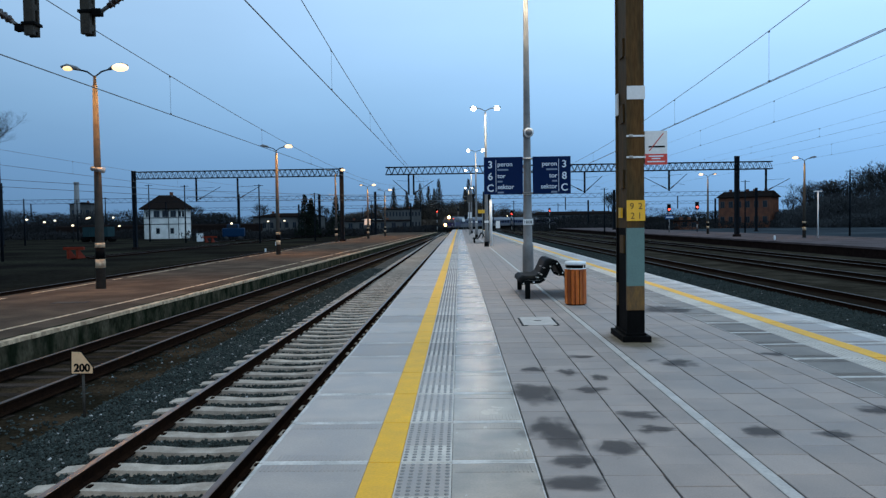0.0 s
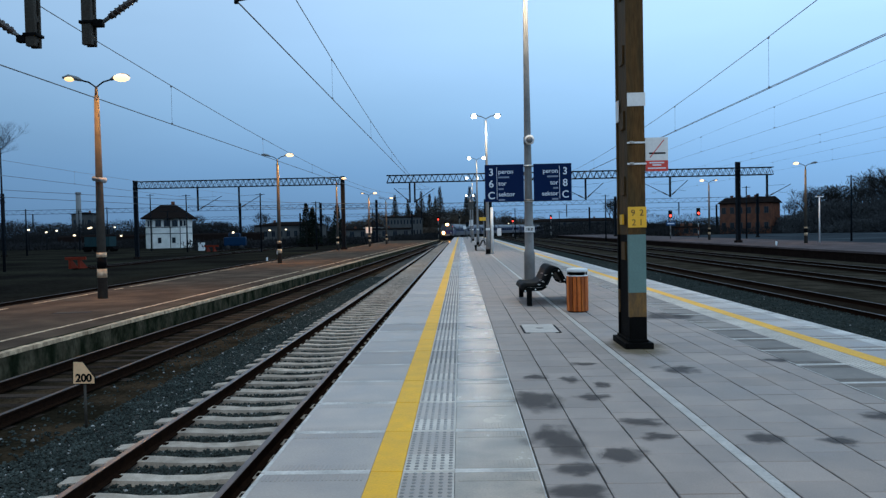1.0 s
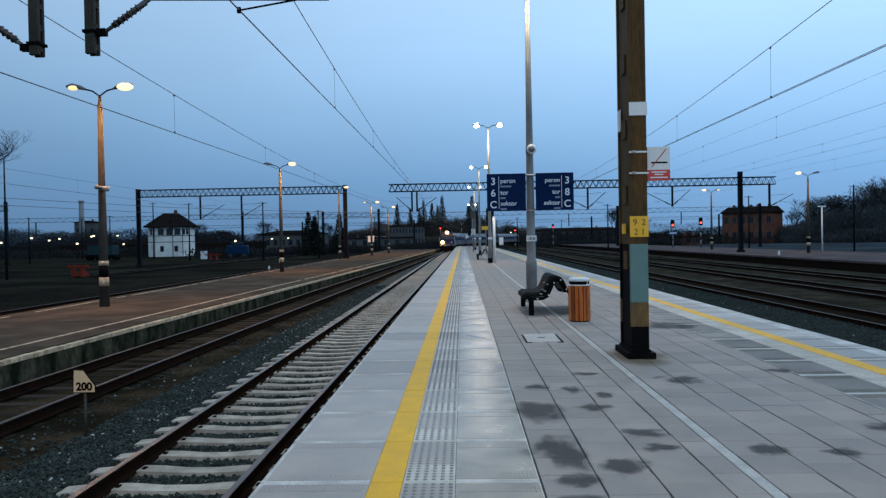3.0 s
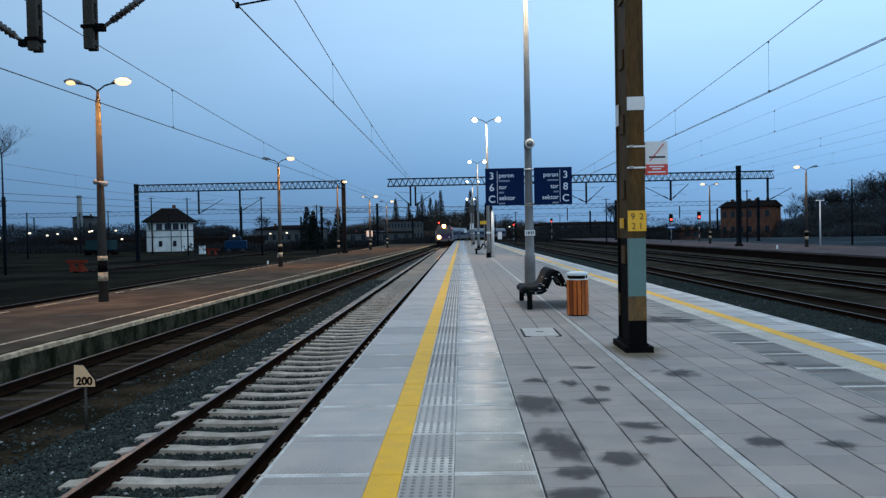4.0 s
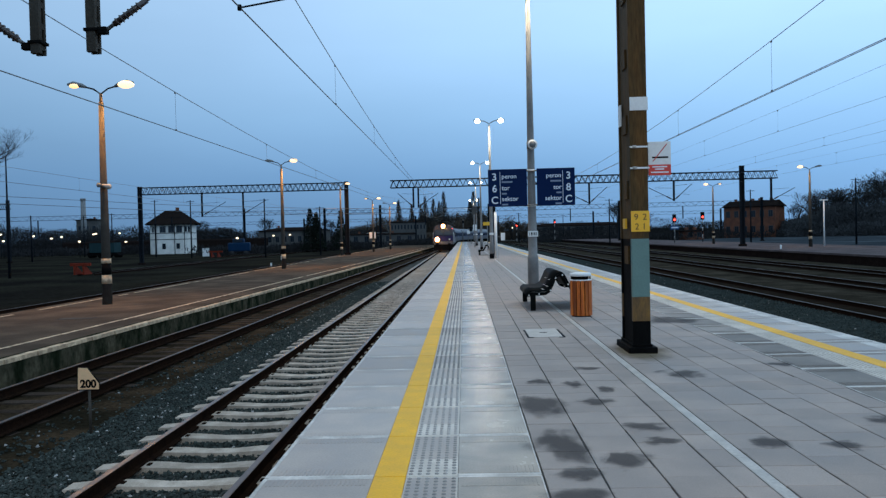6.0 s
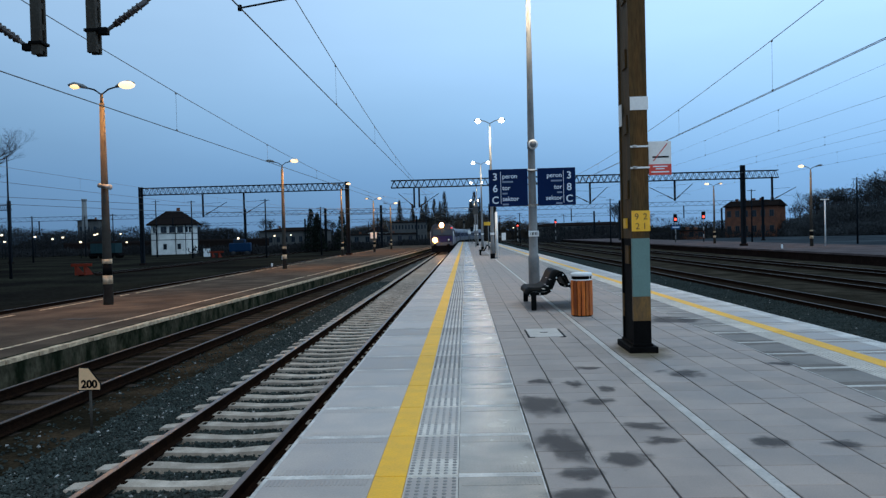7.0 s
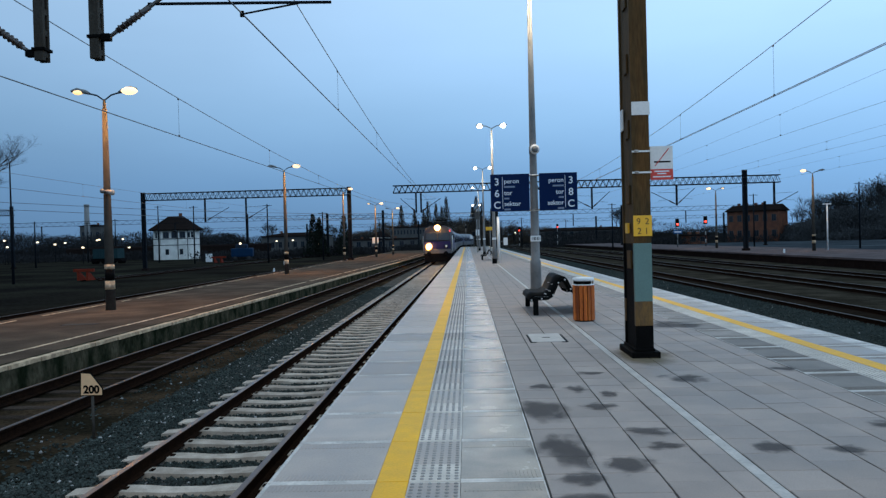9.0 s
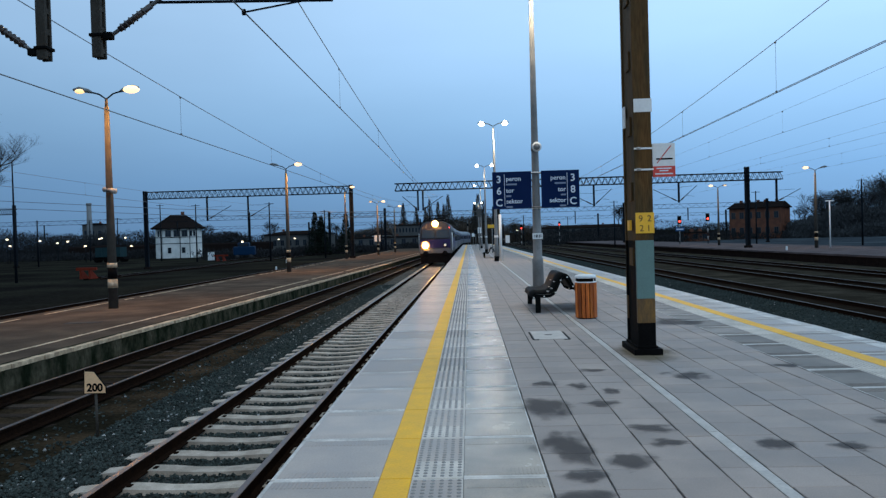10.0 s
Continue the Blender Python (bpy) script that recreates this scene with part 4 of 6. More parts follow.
for yy in LED_POLES[2:]:
    q = led_pole(2.2 if yy > 150 else 1.83, yy, "tall grey galvanised lamp post with two lit heads")
    m = Mesh()
    m.ring_tube([(0, 0, 0.0), (0, 0, 0.35)], [0.162, 0.158], M["black"], 16)
    part("foot_band", m, q, "black painted foot")
    m = Mesh()
    m.box(-0.14, -0.17, 1.6, 0.14, -0.14, 1.75, M["white"])
    part("number_plate", m, q, "small white number strip")
# unseen post behind the camera, added to carry the near platform's extra light
led_pole(1.9, -8.0, "tall grey galvanised lamp post with two lit heads")


def direction_board(x0, x1, right, number):
    b = thing("platform_sign", (x0 + x1) / 2, 20.0, 2.92, label="navy platform direction board clamped to the lamp post", category="sign", group="direction boards")
    w = x1 - x0
    m = Mesh()
    m.box(-w / 2, -0.02, -0.505, w / 2, 0.02, 0.515, M["navy"], 0.008)
    part("board", m, b)
    s = 1 if right else -1
    m = Mesh()
    xl = s * (w / 2 - 0.33)
    m.box(xl - 0.006, -0.026, -0.44, xl + 0.006, -0.021, 0.44, M["sign_white"])
    part("divider", m, b, "thin white line")
    stand = Matrix.Rotation(math.pi / 2, 4, "X")
    xn = s * (w / 2 - 0.175)
    for body_text, z in (("3", 0.215), (number, -0.105), ("C", -0.425)):
        part("numeral", text_mesh(body_text, 0.275, M["sign_white"], "CENTER", 0.004), b, at=Matrix.Translation((xn, -0.022, z)) @ stand)
    for body_text, z in (("peron", 0.26), ("tor", -0.06), ("sektor", -0.36)):
        xt = xl - s * 0.04
        part("word", text_mesh(body_text, 0.172, M["sign_white"], "RIGHT" if right else "LEFT", 0.002), b, at=Matrix.Translation((xt, -0.022, z)) @ stand)
        m = Mesh()
        ww = {"peron": 0.30, "tor": 0.14, "sektor": 0.17}[body_text]
        xa, xb = sorted((xt, xt - s * ww))
        m.box(xa, -0.024, z - 0.12, xb, -0.021, z - 0.075, M["sign_grey"])
        part("small_print", m, b, "small illegible grey line")
    for z in (0.46, -0.48):
        m = Mesh()
        m.bar((s * -0.5, 0.03, z), (s * -0.75, 0.1, z), 0.02, M["galv"])
        part("bracket", m, b)
    return b


direction_board(0.70, 1.77, False, "6")
direction_board(2.04, 3.08, True, "8")


def steel_post():
    """The catenary mast on the platform: two channels joined by plates, painted bands, plates and clamps."""
    p = thing("catenary_mast", 2.39, 9.85, 0, label="rusty brown steel catenary mast with painted bands", category="mast")
    X0, X1, D = -0.118, 0.118, 0.70

    def bandbox(z0, z1, mat_, grow=0.0):
        m = Mesh()
        m.box(X0 - grow, -grow, z0, X1 + grow, 0.07, z1, M[mat_], 0.006)
        m.box(X0 - grow, D - 0.07, z0, X1 + grow, D + grow, z1, M[mat_], 0.006)
        m.box(X0 + 0.02, 0.07, z0, X0 + 0.05, D - 0.07, z1, M["black" if mat_ != "rust_post" else mat_])
        m.box(X1 - 0.05, 0.07, z0, X1 - 0.02, D - 0.07, z1, M[mat_])
        return m
    part("mast_foot", bandbox(0.1, 0.43, "black"), p, "black painted lower band")
    part("mast_band", bandbox(0.43, 0.76, "ochre"), p, "ochre rusted band")
    m = Mesh()
    m.box(X0, 0.0, 0.76, X1, 0.07, 1.55, M["teal"], 0.006)
    part("painted_panel", m, p, "grey green painted panel")
    m = Mesh()
    m.box(X0, D - 0.07, 0.76, X1, D, 1.55, M["black"], 0.006)
    m.box(X0 + 0.02, 0.07, 0.76, X0 + 0.05, D - 0.07, 1.55, M["black"])
    part("mast_back", m, p, "black painted rear band")
    part("mast_shaft", bandbox(1.55, 9.0, "rust_post"), p, "rust streaked brown shaft")
    for i in range(9):
        z = 1.2 + i * 0.9
        m = Mesh()
        m.box(X0 - 0.006, 0.2, z, X0 + 0.024, 0.42, z + 0.25, M["rust_post"])
        part("batten_plate", m, p)
    m = Mesh()
    m.box(X0 - 0.07, -0.07, -0.02, X1 + 0.075, D + 0.07, 0.085, M["black"], 0.015)
    m.box(X0 - 0.015, -0.015, 0.085, X1 + 0.02, D + 0.02, 0.12, M["black"], 0.01)
    part("base_block", m, p, "black bolted base block")
    m = Mesh()
    m.box(X0 + 0.005, -0.012, 3.28, X1 + 0.012, 0.0, 3.46, M["white"], 0.003)
    part("white_plate", m, p, "white band plate")
    m = Mesh()
    m.box(X0 - 0.02, 0.46, 3.14, X0 - 0.002, 0.60, 3.44, M["white"], 0.003)
    part("side_plate", m, p, "white side plate")
    for z in (2.79, 2.505):
        m = Mesh()
        m.box(X0 - 0.004, -0.012, z - 0.012, X1 + 0.02, 0.0, z + 0.012, M["white"], 0.003)
        m.ring_tube([(X0 + 0.03, -0.02, z), (X0 + 0.08, -0.02, z)], [0.02, 0.02], M["drain"], 8)
        part("clamp_band", m, p, "bright steel clamp band")
    m = Mesh()
    m.box(X0 - 0.005, -0.016, 1.645, X1 + 0.008, 0.0, 1.925, M["yellow_plate"], 0.004)
    yp = part("number_plate", m, p, "yellow enamel plate with black digits")
    stand = Matrix.Rotation(math.pi / 2, 4, "X")
    for txt, xx, zz in (("9", -0.065, 1.805), ("2", 0.05, 1.805), ("2", -0.055, 1.675), ("1", 0.04, 1.675)):
        part("digit", text_mesh(txt, 0.12, M["ochre"], "CENTER"), yp, at=Matrix.Translation((xx + 0.01, -0.019, zz)) @ stand)
    m = Mesh()
    m.box(X0 - 0.035, 0.22, 1.69, X0 - 0.006, 0.36, 1.83, M["yellow_plate"])
    part("small_plate", m, p, "small yellow side plate")
    s = thing("no_smoking_sign", 2.69, 9.95, 2.64, label="white and red no smoking sign clamped to the mast", category="sign")
    m = Mesh()
    m.box(-0.152, -0.008, -0.235, 0.155, 0.006, 0.225, M["white"], 0.004)
    part("board", m, s)
    m = Mesh()
    m.box(-0.15, -0.012, -0.233, 0.153, -0.0085, -0.088, M["red"])
    rb = part("red_panel", m, s, "red lower panel")
    m = Mesh()
    for z, w in ((-0.118, 0.20), (-0.15, 0.12), (-0.192, 0.24)):
        m.box(-w / 2, -0.0145, z - 0.008, w / 2, -0.0125, z + 0.008, M["sign_white"])
    part("print_bar", m, rb, "illegible pale lettering")
    m = Mesh()
    m.box(-0.10, -0.011, 0.0, 0.12, -0.0085, 0.022, M["black"])
    part("cigarette_mark", m, s, "black bar")
    m = Mesh()
    m.bar((-0.09, -0.0105, -0.045), (0.10, -0.0105, 0.19), 0.006, M["red"])
    part("slash_mark", m, s, "red diagonal stroke")
    m = Mesh()
    m.box(-0.17, 0.004, -0.22, -0.14, 0.03, 0.22, M["steel_dark"])
    m.box(-0.22, 0.008, 0.13, -0.15, 0.026, 0.17, M["steel_dark"])
    m.box(-0.22, 0.008, -0.16, -0.15, 0.026, -0.12, M["steel_dark"])
    part("bracket", m, s)
    return p


steel_post()


def litter_bin():
    b = thing("litter_bin", 2.29, 14.35, 0, label="round litter bin of orange timber slats with white rim", category="bin")
    m = Mesh()
    m.ring_tube([(0, 0, 0), (0, 0, 0.70)], [0.185, 0.185], M["black"], 20)
    part("liner", m, b, "black steel liner")
    for i in range(16):
        a = 2 * math.pi * i / 16
        m = Mesh()
        m.box(-0.033, -0.012, 0.02, 0.033, 0.012, 0.71, M["wood"], 0.006)
        part("slat", m, b, at=pose(0.2 * math.sin(a), -0.2 * math.cos(a), 0, 0, 0, math.degrees(a)))
    m = Mesh()
    m.ring_tube([(0, 0, 0.70), (0, 0, 0.725)], [0.212, 0.212], M["white"], 24)
    part("rim", m, b, "pale metal rim")
    for i in range(5):
        a = 2 * math.pi * (i + 0.3) / 5
        m = Mesh()
        m.box(-0.04, -0.006, 0.72, 0.04, 0.006, 0.80, M["black"])
        part("lid_post", m, b, at=pose(0.185 * math.sin(a), -0.185 * math.cos(a), 0, 0, 0, math.degrees(a)))
    m = Mesh()
    m.ring_tube([(0, 0, 0.70), (0, 0, 0.80)], [0.15, 0.16], M["black"], 16)
    part("bin_bag", m, b, "crumpled dark bag")
    m = Mesh()
    m.ring_tube([(0, 0, 0.79), (0, 0, 0.815), (0, 0, 0.85), (0, 0, 0.862)], [0.205, 0.212, 0.2, 0.12], M["white"], 24)
    part("lid", m, b, "white metal lid")
    return b


litter_bin()


def bench(x, y, label):
    """Back-to-back bench: one folded perforated sheet on two end frames."""
    b = thing("bench", x, y, 0, label=label, category="bench", group="platform benches")
    prof = [(-0.66, 0.30), (-0.64, 0.38), (-0.58, 0.42), (-0.42, 0.405), (-0.28, 0.415), (-0.18, 0.48), (-0.11, 0.62), (-0.06, 0.74), (0.0, 0.80), (0.08, 0.80), (0.14, 0.73), (0.2, 0.6), (0.28, 0.46), (0.4, 0.41), (0.6, 0.415), (0.68, 0.38), (0.70, 0.30)]
    L = 1.05
    th = 0.028
    top, bot = [], []
    for i, (u, w) in enumerate(prof):
        a, c = prof[max(i - 1, 0)], prof[min(i + 1, len(prof) - 1)]
        d = Vector((c[0] - a[0], c[1] - a[1])).normalized()
        nx, nz = -d.y, d.x
        top.append((u + nx * th / 2, w + nz * th / 2))
        bot.append((u - nx * th / 2, w - nz * th / 2))
    m = Mesh()
    y0, y1 = -L, L
    n = len(prof)
    vs = [(u, y0, w) for u, w in top] + [(u, y0, w) for u, w in bot] + [(u, y1, w) for u, w in top] + [(u, y1, w) for u, w in bot]
    fs = []
    for i in range(n - 1):
        fs += [(i, i + 1, 2 * n + i + 1, 2 * n + i), (n + i, 3 * n + i, 3 * n + i + 1, n + i + 1), (i, n + i, n + i + 1, i + 1), (2 * n + i, 2 * n + i + 1, 3 * n + i + 1, 3 * n + i)]
    m.add(vs, fs, M["bench_black"], True)
    seat = part("seat_shell", m, b, "black perforated steel shell")
    for i, ys_ in ((4, (0.25, 0.42)), (5, (0.3, 0.5, 0.9)), (6, (0.5, 1.2))):
        u, w = top[i]
        for dy in ys_:
            h = Mesh()
            h.box(u - 0.04, y0 + dy, w - 0.002, u + 0.04, y0 + dy + 0.02, w + 0.006, M["white"])
            part("slot", h, seat, "bright punched slot")
    for yy in (-L, L):
        for s in (-0.55, 0.6):
            m = Mesh()
            m.box(s - 0.055, yy - 0.04, 0.0, s + 0.055, yy + 0.04, 0.37, M["bench_black"], 0.012)
            part("leg", m, b)
        m = Mesh()
        m.prism([(u, w - 0.02) for u, w in prof[1:-1]] + [(u, w - 0.085) for u, w in reversed(prof[1:-1])], "y", yy - 0.03, yy + 0.03, M["bench_black"])
        fr = part("end_frame", m, b, "thick black end frame")
        for i in (1, 3, 5, 7, 9, 11, 13):
            u, w = prof[i]
            m = Mesh()
            m.sphere((u, yy - 0.032, w - 0.05), 0.016, M["white"], 1, 0.5, 1, 8, 5)
            part("bolt", m, fr, "bright bolt head")
    return b


bench(2.0, 16.55, "black perforated steel back to back bench beside bin")
bench(1.75, 58.0, "black steel bench beside a far lamp post")


def info_post(x, y, h, label, w=0.5, board=None, bh=0.7, mat_="white"):
    p = thing("information_post", x, y, 0, label=label, category="sign")
    m = Mesh()
    m.ring_tube([(0, 0, 0), (0, 0, h)], [0.05, 0.05], M["galv"], 10)
    part("post", m, p)
    if board:
        m = Mesh()
        m.box(-w / 2, -0.06, board, w / 2, -0.03, board + bh, M[mat_], 0.01)
        part("board", m, p)
    return p


m = Mesh()
p = thing("white_post", 2.14, 49.0, 0, label="slim white steel post on the platform", category="post")
m.ring_tube([(0, 0, 0), (0, 0, 3.1)], [0.10, 0.09], M["white"], 12)
part("post", m, p)
m = Mesh()
m.ring_tube([(0, 0, 3.1), (0, 0, 3.16)], [0.1, 0.05], M["white"], 12)
part("cap", m, p)
m = Mesh()
m.box(0.34, -0.05, 1.22, 0.62, -0.02, 1.72, M["white"], 0.008)
m.box(0.05, -0.03, 1.44, 0.36, -0.02, 1.50, M["galv"])
part("timetable_board", m, p, "white board on a short bracket")
info_post(2.4, 74.0, 3.0, "yellow platform sign on a grey post", 0.9, 2.55, 0.35, "yellow_plate")
info_post(1.35, 92.0, 5.5, "grey equipment box on a thin post", 0.6, 4.2, 1.0, "grey_build")
info_post(1.5, 100.0, 3.2, "white board on a grey post", 0.5, 2.2, 0.8)
info_post(1.2, 128.0, 3.0, "dark board on a grey post", 0.5, 2.2, 0.8, "steel_dark")
info_post(0.9, 150.0, 2.6, "pale board on a thin post", 0.6, 1.8, 0.7)
info_post(-0.2, 163.0, 5.2, "thin grey mast at the platform end", 0.4, 4.2, 0.6, "steel_dark")


# ---- kilometre plate beside the track ----
k = thing("speed_marker", -5.25, 9.86, -0.97, label="cut corner yellow plate reading 200 on a thin post", category="sign")
m = Mesh()
m.ring_tube([(0, 0, -0.08), (0, 0, 0.62)], [0.018, 0.018], M["lamp_concrete"], 10)
part("post", m, k)
m = Mesh()
m.prism([(-0.16, 0.60), (0.165, 0.60), (0.165, 0.70), (0.0, 0.92), (-0.145, 0.93)], "y", -0.03, -0.02, M["black"])
pl = part("plate", m, k)
# the peach tone is warm lamp light put into the plate's colour
m = Mesh()
m.prism([(-0.145, 0.612), (0.152, 0.612), (0.152, 0.695), (-0.005, 0.907), (-0.133, 0.915)], "y", -0.034, -0.0305, mat("warm_lit_enamel_plate", (0.80, 0.50, 0.27), 0.5, scale=9, var=0.08, bump=0))
part("plate_face", m, pl, "pale yellow face with warm lamp light in its colour")
part("numeral", text_mesh("200", 0.15, M["black"], "CENTER", 0.006), pl, at=Matrix.Translation((0.005, -0.036, 0.64)) @ Matrix.Rotation(math.pi / 2, 4, "X"))


# ---- lamps on the old platforms ----
def sodium_lamp(x, y, z, label, dim=-1, h=7.0, horn_side=0, dark=0):
    p = thing("sodium_lamp", x, y, z, label=label, category="lamp post", group="sodium lamps")
    m = Mesh()
    m.ring_tube([(0, 0, 0), (0, 0, 3), (0, 0, h - 0.05)], [0.165, 0.13, 0.08], M["lamp_concrete"], 14)
    part("pole", m, p, "tapered concrete pole")
    m = Mesh()
    m.ring_tube([(0, 0, 1.02), (0, 0, 1.42)], [0.158, 0.154], M["black"], 14)
    part("black_band", m, p, "black painted band")
    for z0, z1 in ((0.72, 1.02), (1.42, 1.58)):
        m = Mesh()
        m.ring_tube([(0, 0, z0), (0, 0, z1)], [0.164, 0.16], M["warm_lit_white"], 14)
        part("white_band", m, p, "worn white band")
    m = Mesh()
    m.ring_tube([(0, 0, h - 0.1), (0, 0, h + 0.28)], [0.06, 0.045], M["lamp_concrete"], 10)
    m.ring_tube([(-0.55, 0, h + 0.50), (-0.25, 0, h + 0.42), (0, 0, h + 0.24), (0.25, 0, h + 0.42), (0.55, 0, h + 0.50)], [0.028] * 5, M["steel_dark"], 8)
    part("forked_bracket", m, p, "forked steel bracket")
    for s in (-1, 1):
        hm_ = Mesh()
        hm_.ring_tube([(s * 0.5, 0, h + 0.49), (s * 0.64, 0, h + 0.55), (s * 0.95, 0, h + 0.62), (s * 1.15, 0, h + 0.6)], [0.04, 0.075, 0.09, 0.04], M["galv"], 10)
        head = part("lamp_head", hm_, p, "grey lamp housing")
        d = Mesh()
        lit = M["galv"] if s == dark else M["sodium_dim"] if s == dim else M["sodium"]
        r = 0.09 if s == dark else 0.14 if s == dim else 0.22
        d.sphere((s * 0.9, -0.02, h + 0.54), r, lit, 1.3, 0.8, 0.62)
        part("bowl", d, head, "unlit grey bowl" if s == dark else "glowing amber bowl")
    if horn_side:
        m = Mesh()
        m.box(-0.02, -0.2, 4.0, 0.18, -0.1, 4.12, M["galv"], 0.01)
        m.ring_tube([(0.05, -0.2, 4.1), (0.15, -0.22, 4.09), (0.25, -0.28, 4.05), (0.36, -0.3, 4.03)], [0.045, 0.05, 0.08, 0.095], M["drain"], 12)
        m.ring_tube([(-0.02, -0.19, 4.1), (-0.02, -0.3, 4.1)], [0.06, 0.085], M["galv"], 12)
        part("loudspeaker", m, p, "pair of grey loudspeaker horns")
    return p


for i, (xx, yy, hh) in enumerate(LEFT_LAMPS):
    sodium_lamp(xx, yy, -0.45, "concrete lamp post with glowing amber heads on old platform" if i in (0, 3) else "concrete lamp post with one amber head lit on old platform", -1, hh, 1 if i == 0 else 0, 0 if i in (0, 3) else -1)
for xx, yy in RIGHT_LAMPS:
    sodium_lamp(xx, yy, -0.3, "dark lamp post with one amber head lit" if yy < 90 else "dark lamp post with a bright and a dim amber head", 1, 7.2, 0, 1 if yy < 90 else 0)
p = thing("white_lamp_post", 35.3, 72.0, -0.3, label="short white post with a flat lamp head", category="lamp post")
m = Mesh()
m.ring_tube([(0, 0, 0), (0, 0, 4.5)], [0.075, 0.06], M["white"], 10)
part("post", m, p)
m = Mesh()
m.box(-0.38, -0.1, 4.48, 0.38, 0.1, 4.56, M["white"], 0.02)
part("lamp_head", m, p)


# ---- catenary gantries ----
def truss(m, x0, x1, y, z0, z1, depth=0.5, step=0.65, mt=None):
    mt = mt or M["steel_dark"]
    k = 0.5 if step > 1 else 1.0
    for yy in (y - depth / 2, y + depth / 2):
        m.box(x0, yy - 0.04, z1 - 0.10 * k, x1, yy + 0.04, z1, mt)
        m.box(x0, yy - 0.04, z0, x1, yy + 0.04, z0 + 0.10 * k, mt)
        n = max(2, int((x1 - x0) / step))
        for i in range(n):
            a, b = x0 + (x1 - x0) * i / n, x0 + (x1 - x0) * (i + 1) / n
            mid = (a + b) / 2
            m.bar((a, yy, z0 + 0.05), (mid, yy, z1 - 0.05), 0.028 * k, mt)
            m.bar((mid, yy, z1 - 0.05), (b, yy, z0 + 0.05), 0.028 * k, mt)
    n = max(2, int((x1 - x0) / (step * 2)))
    for i in range(n + 1):
        a = x0 + (x1 - x0) * i / n
        m.bar((a, y - depth / 2, z1 - 0.05), (a, y + depth / 2, z1 - 0.05), 0.03, mt)
        m.bar((a, y - depth / 2, z0 + 0.05), (a, y + depth / 2, z0 + 0.05), 0.03, mt)


def gantry(y, x0, x1, z0, z1, masts, drops, label, ground=-1.1, over=0.6, arms=True, step=0.65, mast_top=None, rz=0):
    g_ = thing("catenary_gantry", 0, y, 0, rz, label=label, category="gantry", group="catenary gantries")
    m = Mesh()
    truss(m, x0, x1, 0, z0, z1, step=step)
    part("lattice_beam", m, g_)
    for mx, base in masts:
        m = Mesh()
        t = mast_top or z1 + over
        for s in (-0.17, 0.17):
            m.box(mx + s - 0.07, -0.14, base, mx + s + 0.07, 0.14, t, M["steel_dark"])
        m.box(mx - 0.12, -0.03, base, mx + 0.12, 0.03, t, M["steel_dark"])
        i = base + 0.5
        while i < t - 0.3:
            m.bar((mx - 0.17, -0.12, i), (mx + 0.17, -0.12, i + 0.4), 0.025, M["steel_dark"])
            i += 0.5
        m.box(mx - 0.35, -0.3, base - 0.2, mx + 0.35, 0.3, base + 0.25, M["dark_wall"], 0.03)
        part("mast", m, g_)
    for dx, low, reach in drops:
        m = Mesh()
        m.box(dx - 0.09, -0.09, low, dx + 0.09, 0.09, z0 + 0.1, M["steel_dark"])
        d = part("drop_post", m, g_)
        if reach:
            m = Mesh()
            for ex, ez in reach:
                k = math.copysign(1, ex)
                foot, tip = Vector((dx, -0.05, low + 0.1)), Vector((dx + ex, -0.05, low + ez))
                m.bar(foot, tip, 0.035, M["steel_dark"])
                m.ring_tube([foot.lerp(tip, 0.12), foot.lerp(tip, 0.3)], [0.07, 0.07], M["insulator"], 8)
                m.bar((dx, -0.05, low + ez * 0.92), (dx + ex * 0.75, -0.05, low + ez * 0.98), 0.014, M["steel_dark"])
                m.bar(foot.lerp(tip, 0.4), (dx + ex * 0.4 + k * 0.9, -0.05, low + ez * 0.36), 0.014, M["steel_dark"])
            part("bracket_arm", m, d, "slanting bracket arm with insulator")
    return g_


gantry(88.0, -40.0, -14.2, 7.45, 8.4, ((-39.8, -1.1), (-14.25, -0.45)), ((-32.1, 4.65, ((3.0, 1.75),)), (-27.0, 4.75, ((2.9, 1.75),))), "dark lattice catenary gantry over the yard sidings", over=0.1)
gantry(78.6, -7.9, 33.6, 6.88, 7.76, ((3.2, 0.0), (29.9, -0.3)), ((-5.42, 4.72, ((-1.7, 1.6),)), (-4.88, 4.72, ((2.15, 1.5),)), (13.6, 4.63, ((-2.7, 1.5), (1.9, 1.8))), (22.66, 4.73, ((-2.7, 1.5), (1.9, 1.8))), (33.0, 4.46, ((2.5, 1.4),))), "dark lattice catenary gantry over the platform tracks")
gantry(112.0, -98, -71.5, 7.3, 8.2, ((-71.8, -1.1), (-97.5, -1.1)), ((-80, 4.2, ()),), "dark lattice gantry end at the yard edge")
gantry(147.0, -100, -16, 6.6, 7.5, ((-99, -1.1), (-74, -1.1), (-45, -1.1), (-17, -1.1)), ((-88, 4.0, ()), (-60, 4.0, ()), (-30, 4.0, ())), "distant dark lattice gantry across the yard", step=1.6)
gantry(150.0, -30, 62, 6.4, 7.3, ((-29, -1.1), (5.2, -0.05), (32, -0.3), (61, -1.1)), ((-8, 3.9, ()), (14, 3.9, ()), (22, 3.9, ()), (45, 3.9, ())), "distant dark lattice gantry across all tracks", step=1.6)
gantry(225.0, -90, 80, 6.4, 7.3, ((-89, -1.1), (-50, -1.1), (-15, -1.1), (40, -1.1), (79, -1.1)), ((-30, 3.9, ()), (20, 3.9, ())), "faint far lattice gantry beyond the station", step=2.2)

